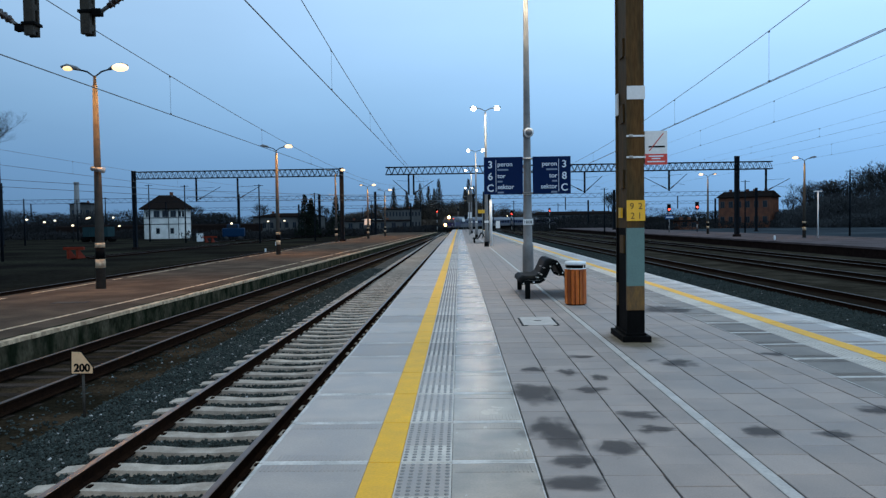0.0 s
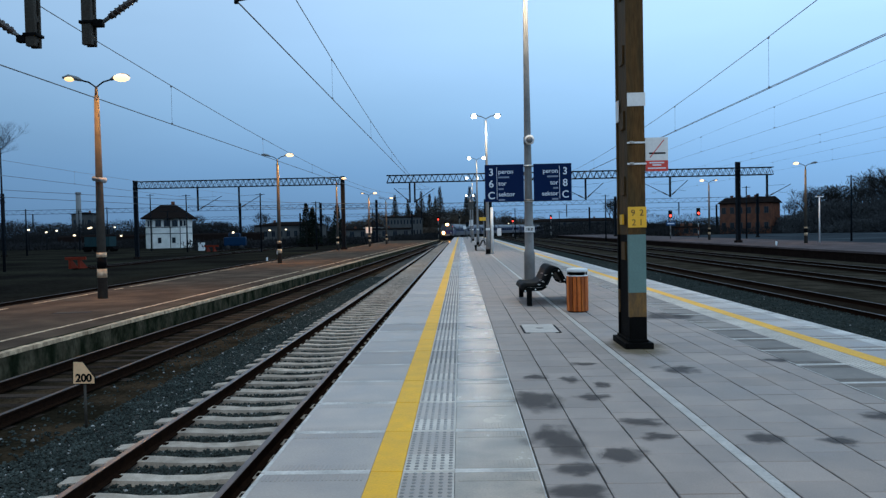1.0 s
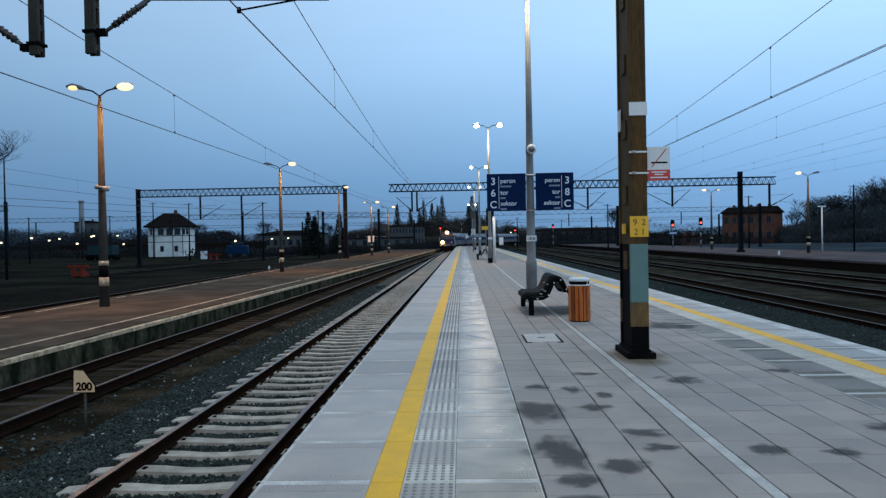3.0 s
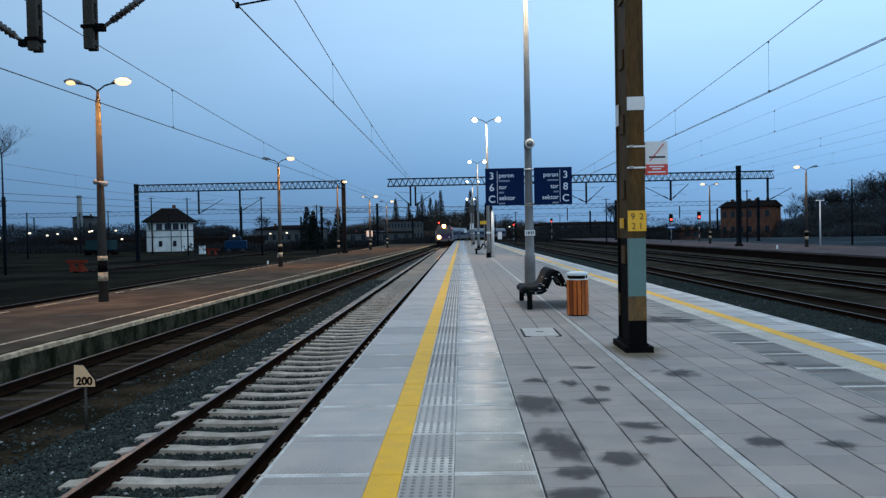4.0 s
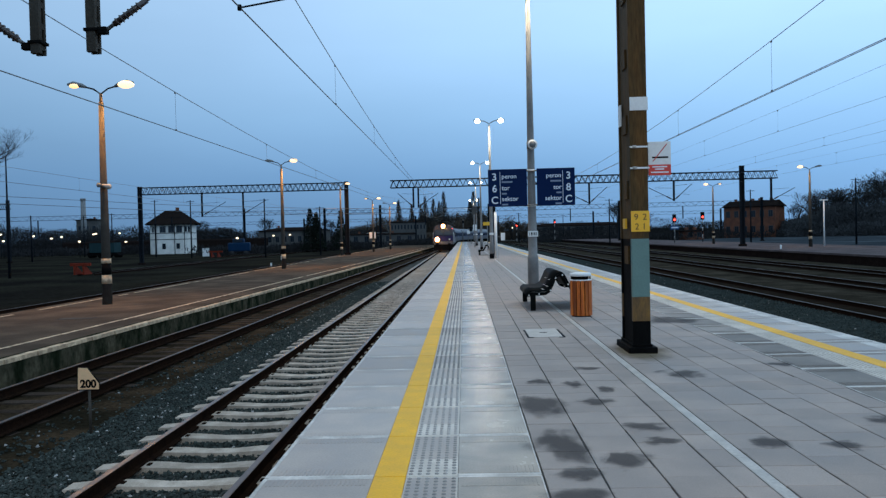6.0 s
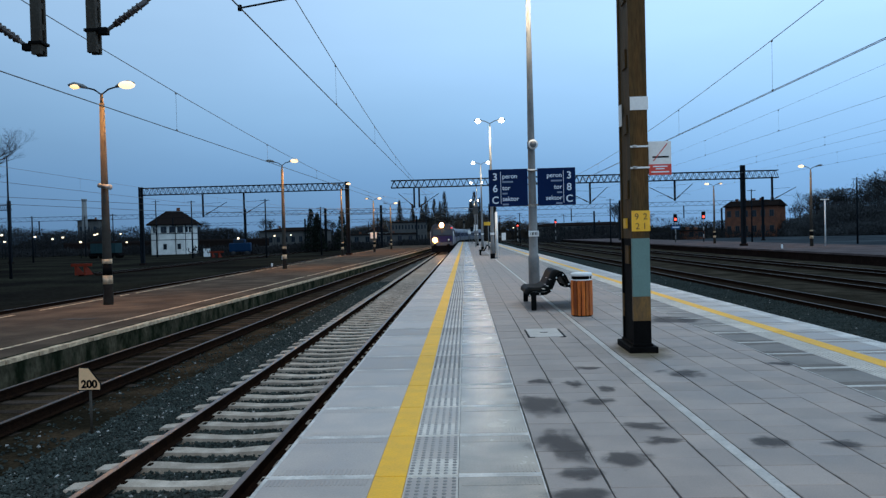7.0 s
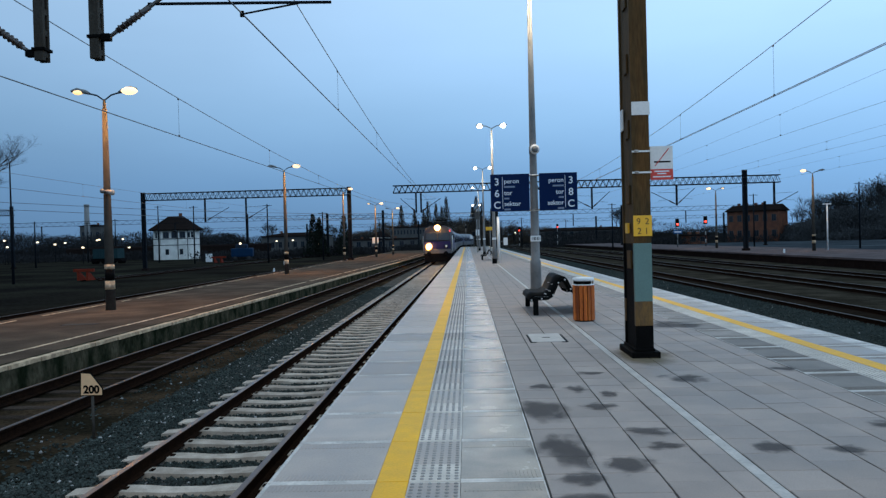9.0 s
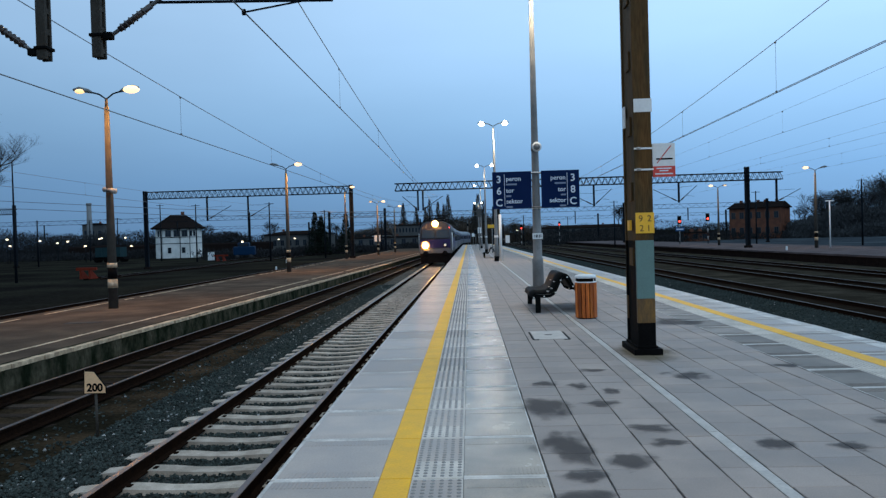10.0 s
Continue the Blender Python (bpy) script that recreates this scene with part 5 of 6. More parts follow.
# the gantry at the near mast
near = thing("catenary_gantry", 0, 10.16, 0, label="dark lattice gantry carried by the rusty mast", category="gantry", group="catenary gantries")
m = Mesh()
truss(m, -9.5, 9.5, 0, 6.9, 7.8)
part("lattice_beam", m, near)
for dx, zc in ((-5.89, 4.50), (-5.09, 4.65)):
    m = Mesh()
    m.box(dx - 0.15, -0.1, 4.36, dx - 0.015, -0.03, 7.0, M["drop_grey"], 0.008)
    m.box(dx - 0.15, 0.03, 4.36, dx - 0.015, 0.075, 7.0, M["drop_grey"], 0.006)
    for i in range(9):
        m.box(dx - 0.035, -0.03, 4.42 + i * 0.3, dx - 0.02, 0.03, 4.50 + i * 0.3, M["drop_grey"])
    m.box(dx - 0.06, -0.03, 4.37, dx - 0.045, 0.03, 7.0, M["black"])
    post_ = part("drop_post", m, near, "grey brown steel drop post")
    m = Mesh()
    m.box(dx - 0.18, -0.12, zc, dx + 0.015, 0.095, zc + 0.045, M["black"], 0.01)
    part("collar", m, post_, "black clamp collar")


def ribbed_arm(start, end, parent):
    m = Mesh()
    a, b = Vector(start), Vector(end)
    m.bar(a, b, 0.028, M["galv"], 8)
    ax = part("bracket_arm", m, parent, "slanting steel bracket arm")
    m = Mesh()
    for i in range(6):
        c = a.lerp(b, 0.07 + i * 0.022)
        d = (b - a).normalized()
        m.ring_tube([c - d * 0.012, c + d * 0.012], [0.062, 0.046], M["insulator"], 10)
    m.ring_tube([a.lerp(b, 0.05), a.lerp(b, 0.22)], [0.042, 0.042], M["insulator"], 10)
    part("insulator", m, ax, "brown ribbed insulator")
    m = Mesh()
    m.box(a.x - 0.085, a.y - 0.05, a.z - 0.04, a.x + 0.045, a.y + 0.05, a.z + 0.06, M["black"], 0.01)
    part("hinge", m, ax)


ribbed_arm((-4.995, -0.05, 4.65), (-2.2, -0.05, 6.55), near)
ribbed_arm((-6.09, -0.05, 4.46), (-8.9, -0.05, 6.55), near)
m = Mesh()
m.bar((-4.40, -0.05, 5.11), (-1.8, -0.05, 5.04), 0.022, M["steel_dark"], 8)
part("registration_tube", m, near)
m = Mesh()
m.bar((-2.2, -0.05, 5.05), (-3.05, -0.05, 4.92), 0.014, M["steel_dark"], 8)
m.box(-3.09, -0.07, 4.88, -3.04, -0.03, 4.96, M["black"])
part("steady_arm", m, near)


# ---- overhead wires ----
def span(x_of, contact, messenger, label, y0=10.1, y1=78.6, sag=0.75, twin=False, r=0.011):
    """One line of contact wire, messenger and droppers over several spans."""
    w = thing("overhead_line", 0, 0, 0, label=label, category="overhead wire", group="overhead lines")
    L = y1 - y0
    knots = [y0 - L, y0, y1, y1 + L, y1 + 2 * L]
    c, me_ = Mesh(), Mesh()
    ys, zs = [], []
    for a, b in zip(knots[:-1], knots[1:]):
        for i in range(17):
            t = i / 16
            ys.append(a + (b - a) * t)
            zs.append(messenger - sag * 4 * t * (1 - t))
    me_.ring_tube([(x_of(y), y, z) for y, z in zip(ys, zs)], [r * 0.85] * len(ys), M["messenger"], 5, False)
    for off in ((-0.03, 0.03) if twin else (0,)):
        c.ring_tube([(x_of(y) + off, y, contact) for y in knots], [r * (0.75 if twin else 1)] * len(knots), M["wire"], 5, False)
    for a, b in zip(knots[:-1], knots[1:]):
        for i in range(1, 9):
            t = i / 9
            y = a + (b - a) * t
            z = messenger - sag * 4 * t * (1 - t)
            dr = Mesh()
            dr.bar((x_of(y), y, contact), (x_of(y), y, z), r * 0.36, M["wire"], 3)
            dr.box(x_of(y) - 0.012, y - 0.03, z - 0.04, x_of(y) + 0.012, y + 0.03, z, M["wire"])
            dr.box(x_of(y) - 0.012, y - 0.03, contact, x_of(y) + 0.012, y + 0.03, contact + 0.04, M["wire"])
            part("dropper", dr, w)
    part("contact_wire", c, w)
    part("messenger_wire", me_, w)
    return w


span(lambda y: AXIS1, 4.92, 6.39, "contact and messenger wires over the platform track", sag=1.25)
span(lambda y: line2(y) - 0.05, 4.40, 5.80, "contact and messenger wires over the old track", sag=1.15)
span(lambda y: 7.5, 4.93, 6.63, "twin contact wires over the far platform track", twin=True, sag=1.22)
span(lambda y: 10.9, 4.95, 5.9, "contact wire over the first siding", sag=0.3, r=0.0045)
span(lambda y: 16.2, 5.25, 5.9, "contact wire over the second siding", sag=0.3, r=0.0045)
span(lambda y: 20.6, 5.1, 6.0, "contact wire over the third siding", sag=0.3, r=0.0045)
span(lambda y: -21.8, 4.7, 5.7, "contact wire over the yard siding", sag=0.3)


# ---- signals, boards and stops in the yard ----
def light_signal(x, y, z, h, label, lit_low=True):
    s = thing("light_signal", x, y, z, label=label, category="signal", group="red signals")
    m = Mesh()
    n = 6
    for i in range(n):
        m.ring_tube([(0, 0, h * i / n), (0, 0, h * (i + 1) / n)], [0.07, 0.07], M["concrete" if i % 2 else "steel_dark"], 8)
    part("striped_post", m, s, "grey and black striped post")
    m = Mesh()
    m.box(-0.28, -0.08, h - 0.05, 0.28, 0.1, h + 1.15, M["black"], 0.05)
    head = part("signal_head", m, s, "black signal head")
    m = Mesh()
    zz = h + (0.35 if lit_low else 0.8)
    m.ring_tube([(0, -0.09, zz), (0, -0.13, zz)], [0.16, 0.16], M["red_lens"], 12)
    part("red_lamp", m, head, "glowing red lens")
    m = Mesh()
    for k in range(3):
        m.ring_tube([(0, -0.08, h + 0.2 + k * 0.33), (0, -0.26, h + 0.22 + k * 0.33)], [0.13, 0.13], M["black"], 10, False)
    part("hood", m, head)
    return s


light_signal(31.7, 110.0, -0.3, 3.1, "signal with red light and blue plate on striped post")
light_signal(35.9, 110.0, -0.3, 3.4, "signal showing red on a grey and black post")
light_signal(-5.4, 178.0, -1.0, 5.0, "signal showing red beside the platform track")
light_signal(12.9, 178.0, -1.0, 4.2, "signal showing red between the station tracks")
light_signal(23.2, 186.0, -1.0, 4.9, "signal showing red beside far siding")
m = Mesh()
p = thing("blue_board", 31.7, 109.8, -0.3, label="small blue plate on the signal post", category="sign")
m.box(-0.65, -0.03, 2.0, 0.65, 0.0, 2.55, M["plate_blue"], 0.01)
b = part("board", m, p)
m = Mesh()
m.box(-0.5, -0.036, 2.2, 0.5, -0.031, 2.36, M["sign_white"])
part("print_bar", m, b, "illegible white lettering")
m = Mesh()
m.ring_tube([(0, 0.02, 0), (0, 0.02, 2.2)], [0.05, 0.05], M["galv"], 8)
part("post", m, p)

for x, y, s in ((-33.2, 61.5, 1.0), (-40.0, 115.0, 1.3)):
    b = thing("buffer_stop", x, y, -1.0, label="orange painted steel buffer stop on the siding", category="buffer stop", group="buffer stops")
    m = Mesh()
    m.box(-0.9 * s, -0.1, 0.75, 0.9 * s, 0.1, 1.0, M["orange"], 0.02)
    part("cross_beam", m, b)
    for sx in (-0.5, 0.3):
        m = Mesh()
        m.prism([(-0.1, 0.0), (1.2, 0.0), (1.1, 0.12), (0.1, 0.8), (-0.1, 0.8)], "x", sx * s - 0.08, sx * s + 0.08, M["orange"])
        part("side_frame", m, b)

b = info_post(-13.2, 104.0, 2.6, "white square notice on the old platform", 0.9, 1.9, 0.9)
b.location.z = -0.45
for x, y, z in ((-15.2, 72.0, -1.0), (-18.9, 70.0, -1.0), (-24.5, 96.0, -1.0), (28.5, 66.0, -0.3), (-40.5, 34, -1.1)):
    b = thing("marker_stake", x, y, z, label="short white marker stake beside the siding", category="marker", group="marker stakes")
    m = Mesh()
    m.box(-0.08, -0.04, -0.1, 0.08, 0.04, 0.36, M["white"], 0.03)
    part("stake", m, b)
m = Mesh()
m.box(-0.5, -0.35, 0, 0.5, 0.35, 1.45, M["white"], 0.05)
c = thing("relay_cabinet", -46.0, 127.3, -1.1, label="white relay cabinet beside the signal box", category="cabinet")
part("body", m, c)
m = Mesh()
m.box(-0.55, -0.4, 1.45, 0.55, 0.4, 1.53, M["grey_build"])
part("lid", m, c)


# ---- buildings ----
def window(parent, x, y, z, w, h, name="window", lit=False, face=-1):
    m = Mesh()
    m.box(x - w / 2 - 0.08, y - 0.05, z - 0.08, x + w / 2 + 0.08, y + 0.02, z + h + 0.08, M["grey_build"])
    f = part(name, m, parent)
    m = Mesh()
    n = 2 if w > 0.9 else 1
    for i in range(n):
        a = x - w / 2 + w * i / n + 0.03
        m.box(a, y - 0.065, z, a + w / n - 0.06, y - 0.052, z + h, M["lit_window" if lit else "glass"])
    part("pane", m, f)
    return f


def signal_box():
    """Two-storey signal box with canted corners and a dark hipped roof."""
    h = thing("signal_box", -66.7, 164.0, -1.1, 14, label="white plastered signal box with dark hipped roof", category="building")
    W, D, c, H = 4.6, 4.3, 1.9, 6.7
    outl = [(-W, -D + c), (-W + c, -D), (W - c, -D), (W, -D + c), (W, D), (-W, D)]
    m = Mesh()
    m.prism(outl, "z", 0, H, M["plaster"])
    part("wall", m, h)
    m = Mesh()
    for z in (3.2, 4.6):
        m.prism([(u * 1.008, v * 1.01) for u, v in outl], "z", z, z + 0.14, M["steel_dark"])
    part("string_course", m, h, "dark horizontal bands")
    m = Mesh()
    e = 1.0
    eave = [(-W - e, -D + c - e * 0.4), (-W + c - e * 0.4, -D - e), (W - c + e * 0.4, -D - e), (W + e, -D + c - e * 0.4), (W + e, D + e), (-W - e, D + e)]
    vs = [(u, v, H - 0.1) for u, v in eave] + [(u, v, H + 0.1) for u, v in eave] + [(-1.6, 0, H + 3.2), (1.6, 0, H + 3.2)]
    fs = [(5, 4, 3, 2, 1, 0)] + [(i, (i + 1) % 6, 6 + (i + 1) % 6, 6 + i) for i in range(6)]
    fs += [(6, 7, 12), (7, 8, 13, 12), (8, 9, 13), (9, 10, 13), (10, 11, 12, 13), (11, 6, 12)]
    m.add(vs, fs, M["roof"])
    r = part("roof", m, h)
    m = Mesh()
    m.box(0.6, 0.3, H + 2.2, 1.3, 1.0, H + 3.9, M["brick"], 0.02)
    part("chimney", m, r)
    for x in (-1.6, 0.2, 1.9):
        window(h, x, -D - 0.02, 4.9, 1.1, 1.3)
    for x in (-1.4, 1.6):
        window(h, x, -D - 0.02, 1.2, 0.6, 1.1)
    for x in (-3.0, 3.0, 0.9):
        m = Mesh()
        m.ring_tube([(x, -D - 0.1, 0), (x, -D - 0.1, H)], [0.07, 0.07], M["steel_dark"], 6)
        part("downpipe", m, h)
    for sx in (-1, 1):
        m = Mesh()
        a, b_ = Vector((sx * W, -D + c, 0)), Vector((sx * (W - c), -D, 0))
        for t0, z0, hh in ((0.3, 4.9, 1.3), (0.62, 4.9, 1.3)):
            q0, q1 = a.lerp(b_, t0), a.lerp(b_, t0 + 0.22)
            off = Vector((sx * 0.03, -0.03, 0))
            m.add([q0 + off + Vector((0, 0, z0)), q1 + off + Vector((0, 0, z0)), q1 + off + Vector((0, 0, z0 + hh)), q0 + off + Vector((0, 0, z0 + hh)),
                   q0 - off + Vector((0, 0, z0)), q1 - off + Vector((0, 0, z0)), q1 - off + Vector((0, 0, z0 + hh)), q0 - off + Vector((0, 0, z0 + hh))],
                  [(0, 1, 2, 3), (4, 5, 1, 0), (3, 2, 6, 7), (1, 5, 6, 2), (4, 0, 3, 7)], M["glass"])
        part("corner_window", m, h)


signal_box()


def block_house(name, x, y, w, d, h, rz, wall, label, roof_h=1.6, cols=5, rows=2, over=0.5, lit=0.0, hip=True, z=-1.1):
    b = thing(name, x, y, z, rz, label=label, category="building")
    m = Mesh()
    m.box(-w / 2, -d / 2, 0, w / 2, d / 2, h, M[wall])
    part("wall", m, b)
    m = Mesh()
    o = over
    k = min(w, d) / 2 if hip else 0.05
    vs = [(-w / 2 - o, -d / 2 - o, h), (w / 2 + o, -d / 2 - o, h), (w / 2 + o, d / 2 + o, h), (-w / 2 - o, d / 2 + o, h),
          (-w / 2 - o, -d / 2 - o, h + 0.2), (w / 2 + o, -d / 2 - o, h + 0.2), (w / 2 + o, d / 2 + o, h + 0.2), (-w / 2 - o, d / 2 + o, h + 0.2)]
    if w >= d:
        vs += [(-w / 2 + k, 0, h + roof_h), (w / 2 - k, 0, h + roof_h)]
        fs = [(4, 5, 9, 8), (6, 7, 8, 9), (5, 6, 9), (7, 4, 8)]
    else:
        vs += [(0, -d / 2 + k, h + roof_h), (0, d / 2 - k, h + roof_h)]
        fs = [(4, 5, 8), (5, 6, 9, 8), (6, 7, 9), (7, 4, 8, 9)]
    m.add(vs, [(3, 2, 1, 0)] + [(i, (i + 1) % 4, 4 + (i + 1) % 4, 4 + i) for i in range(4)] + fs, M["roof"])
    r = part("roof", m, b)
    for cx in [w * q for q in ((-0.36, -0.2, -0.02, 0.12, 0.34) if name == "brick_building" else (-0.25, 0.2))]:
        m = Mesh()
        m.box(cx - 0.35, -0.35, h + roof_h * 0.5, cx + 0.35, 0.35, h + roof_h + 0.6, M["brick"])
        part("chimney", m, r)
    lr = random.Random(int(abs(x) * 7 + y))
    for rr in range(rows):
        for cc in range(cols):
            wx = -w / 2 + w * (cc + 0.5) / cols
            wz = h * (rr + 0.35) / rows
            window(b, wx, -d / 2 - 0.01, wz, min(1.3, w / cols * 0.45), min(1.7, h / rows * 0.5), lit=lr.random() < lit)
    return b


block_house("brick_building", 84.0, 212.0, 14.0, 9.5, 8.7, -38, "brick", "derelict red brick building with dark gabled roof", 1.9, 6, 2, hip=False)
block_house("low_shed", 59.0, 190.0, 5.0, 4.0, 2.2, 10, "brick", "low brick shed near the far signals", 0.5, 2, 1)
block_house("yard_depot", -54.5, 232.0, 21.0, 12.0, 5.2, 4, "grey_build", "long grey yard depot with dark roof", 1.3, 9, 1, lit=0.1)
block_house("white_gable_house", -36.0, 300.0, 8.0, 7.0, 4.6, 0, "plaster", "small pale house with gabled roof", 2.6, 3, 2)
block_house("station_hall", 52.0, 330.0, 44.0, 14.0, 5.5, 0, "grey_build", "distant grey station hall", 1.5, 12, 2)
m = Mesh()
c = thing("chimney_stack", -160.0, 300.0, -1.1, label="tall pale factory chimney beyond the yard", category="chimney")
m.ring_tube([(0, 0, 0), (0, 0, 21.5)], [1.25, 0.95], M["galv"], 14)
part("shaft", m, c)
m = Mesh()
m.ring_tube([(0, 0, 20.9), (0, 0, 21.8)], [1.1, 1.1], M["galv"], 14)
part("rim", m, c)

# a faint works hall behind the yard
block_house("works_hall", -166.5, 318.0, 9.0, 8.0, 13.0, 6, "grey_build", "pale works hall beyond the yard", 1.0, 3, 2)


def wagon(x, y, length, rz, body, label):
    """Low covered wagon: ribbed body, curved roof, two bogies with wheels."""
    w = thing("freight_wagon", x, y, -1.0, rz, label=label, category="wagon", group="standing wagons")
    m = Mesh()
    m.box(-length / 2, -1.35, 0.95, length / 2, 1.35, 2.75, M[body], 0.06)
    part("body", m, w)
    m = Mesh()
    m.prism([(-1.4, 2.74), (1.4, 2.74), (1.1, 3.0), (0.5, 3.12), (-0.5, 3.12), (-1.1, 3.0)], "x", -length / 2, length / 2, M["roof"])
    part("roof", m, w)
    for i in range(int(length / 2.4)):
        m = Mesh()
        rx = -length / 2 + 1.2 + 2.4 * i
        m.box(rx - 0.07, -1.42, 0.98, rx + 0.07, -1.34, 2.72, M[body])
        part("side_rib", m, w)
    for k in (-0.33, 0.33):
        m = Mesh()
        m.prism([(-1.5, 0.45), (1.5, 0.45), (1.1, 0.95), (-1.1, 0.95)], "y", -1.05, 1.05, M["loco_dark"])
        bo = part("bogie", m, w, at=Matrix.Translation((length * k, 0, 0)))
        for dx in (-0.9, 0.9):
            m = Mesh()
            m.ring_tube([(dx, -0.85, 0.42), (dx, 0.85, 0.42)], [0.42, 0.42], M["loco_dark"], 12)
            part("wheelset", m, bo)


wagon(-66.0, 131.0, 4.6, 0, "van_teal", "short grey green works wagon in the yard")
wagon(-92.0, 186.0, 24.0, 4, "dark_wall", "dark covered freight wagon standing in the yard")
wagon(-66.0, 196.0, 24.0, 4, "dark_wall", "dark covered freight wagon standing in the yard")
strip("yard_road", lambda y: 39.5, lambda y: 70 + 0.55 * y, -1.06, 60, 205, 20, M["wet_road"], "grey worn tarmac of the goods yard", cols=4, rough=0.02, thick=0.1)

v = thing("blue_rail_vehicle", -40.8, 130.0, -1.1, 12, label="blue yard service vehicle with a lit roof lamp", category="vehicle")
m = Mesh()
m.box(-1.9, -1.2, 0.7, 1.9, 1.6, 2.3, M["van_blue"], 0.25)
part("body", m, v)
m = Mesh()
m.box(-1.1, -1.0, 2.25, 0.9, 1.2, 3.0, M["van_blue"], 0.25)
cabin = part("cab", m, v)
m = Mesh()
m.box(-0.9, -1.03, 2.35, 0.7, -0.99, 2.85, M["glass"], 0.01)
part("windscreen", m, cabin)
m = Mesh()
m.sphere((-0.3, -0.4, 3.1), 0.2, M["far_light"])
part("roof_lamp", m, cabin, "glowing roof lamp")
for sx in (-1.2, 1.2):
    for sy in (-1.1, 1.3):
        m = Mesh()
        m.ring_tube([(sx, sy - 0.12, 0.42), (sx, sy + 0.12, 0.42)], [0.42, 0.42], M["rubber"], 14)
        part("wheel", m, v)

# parked cars far behind the yard
car_body = Mesh()
car_body.prism([(-2.1, 0.3), (2.1, 0.3), (2.15, 0.75), (1.3, 0.9), (0.75, 1.4), (-0.9, 1.42), (-1.7, 0.95), (-2.15, 0.85)], "y", -0.85, 0.85, M["loco_grey"])
car_glass = Mesh()
car_glass.prism([(1.15, 0.93), (0.7, 1.34), (-0.85, 1.36), (-1.5, 0.95)], "y", -0.86, 0.86, M["glass"])
car_wheel = Mesh()
car_wheel.ring_tube([(0, -0.1, 0), (0, 0.1, 0)], [0.32, 0.32], M["rubber"], 12)
cb, cg, cw = car_body.data("body"), car_glass.data("side_glass"), car_wheel.data("wheel")
for x, y, a in ((-30, 205, 5), (-24, 207, 8), (-19, 206, -4), (-36, 206, 3), (40, 210, 10), (47, 212, 0), (-92, 190, 4), (-84, 188, 0)):
    c = thing("parked_car", x, y, -1.1, a, label="grey parked car at the yard edge", category="car", group="parked cars")
    part("body", cb, c)
    part("side_glass", cg, c)
    for sx in (-1.3, 1.3):
        for sy in (-0.8, 0.8):
            part("wheel", cw, c, at=pose(sx, sy, 0.32))

# far street and yard lamps
lr = random.Random(11)
FAR_LAMPS = [(-97.9, 150, 5.0), (-97.3, 150, 3.6), (-96.8, 160, 4.6), (-92.8, 160, 4.0), (-96.1, 170, 4.4), (-75.6, 140, 3.1), (-85.2, 165, 4.9), (-87.3, 168, 4.8), (-91.7, 190, 5.2), (-81.3, 180, 6.3), (-80.6, 170, 2.9), (-50.4, 190, 3.6), (-49.7, 205, 3.8), (-20, 320, 9.0), (60, 250, 5.0), (20, 300, 5.0)]
for x, y, h in FAR_LAMPS:
    p = thing("yard_lamp", x, y, -1.1, label="small distant yard lamp on a dark post", category="lamp post", group="yard lamps")
    m = Mesh()
    m.ring_tube([(0, 0, 0), (0, 0, h)], [0.08, 0.05], M["steel_dark"], 6)
    part("post", m, p)
    m = Mesh()
    m.sphere((0, -0.1, h + 0.1), 0.22, M["far_light"], 1.3, 1, 0.7, 8, 5)
    part("lamp", m, p, "glowing lamp")
# plain dark poles that stand about the yard
for x, y, h in ((-80, 150, 8.5), (-74, 150, 9.0), (-45, 118, 9.5), (-30.5, 110, 9.0), (-24, 120, 8.0), (-57, 132, 10.5), (-20, 165, 8), (-35, 170, 8), (26, 130, 8.5), (14, 185, 8), (38, 160, 8), (47, 120, 9.0), (56, 105, 9.5), (10, 210, 8), (30, 220, 8), (-95, 128, 9), (-70, 115, 7.5)):
    p = thing("line_pole", x, y, -1.1, label="plain dark line pole in the yard", category="pole", group="line poles")
    m = Mesh()
    m.ring_tube([(0, 0, -0.1), (0, 0, h)], [0.14, 0.09], M["steel_dark"], 8)
    part("pole", m, p)
    m = Mesh()
    m.bar((-0.7, 0, h - 0.2), (0.7, 0, h - 0.2), 0.04, M["steel_dark"])
    part("cross_arm", m, p)
# service line pole and wires at the left
p = thing("power_pole", -38.5, 60.0, -1.1, label="slender dark power pole beside the yard", category="pole")
m = Mesh()
m.ring_tube([(0, 0, -0.1), (0, 0, 10.2)], [0.12, 0.05], M["steel_dark"], 8)
part("pole", m, p)
m = Mesh()
for z in (6.3, 6.9):
    m.ring_tube([(-8, -6, z + 0.5), (0, 0, z), (10, 10, z - 0.55), (22, 24, z - 0.7), (40, 45, z - 0.4)], [0.02] * 5, M["wire"], 4, False)
part("power_line", m, p, "sagging grey power lines")


# ---- bridge and embankment where the line curves away ----
m = Mesh()
vs, fs = [], []
xs = [-130 + i * 8 for i in range(50)]
for x in xs:
    top = 3.0 + 7.5 * math.exp(-((x + 14) / 26) ** 4) + 1.2 * noise.noise((x * 0.03, 0, 2)) - (0 if x < 90 else (x - 90) * 0.03)
    for yy, zz in ((352, -1.2), (385, top), (430, top), (445, -1.2)):
        vs.append((x, yy, zz))
for i in range(len(xs) - 1):
    for k in range(3):
        fs.append((i * 4 + k, i * 4 + k + 1, (i + 1) * 4 + k + 1, (i + 1) * 4 + k))
m.add(vs, fs, M["grass"])
single("embankment", m, "dark wooded embankment beyond the station", "ground", kind="structure")
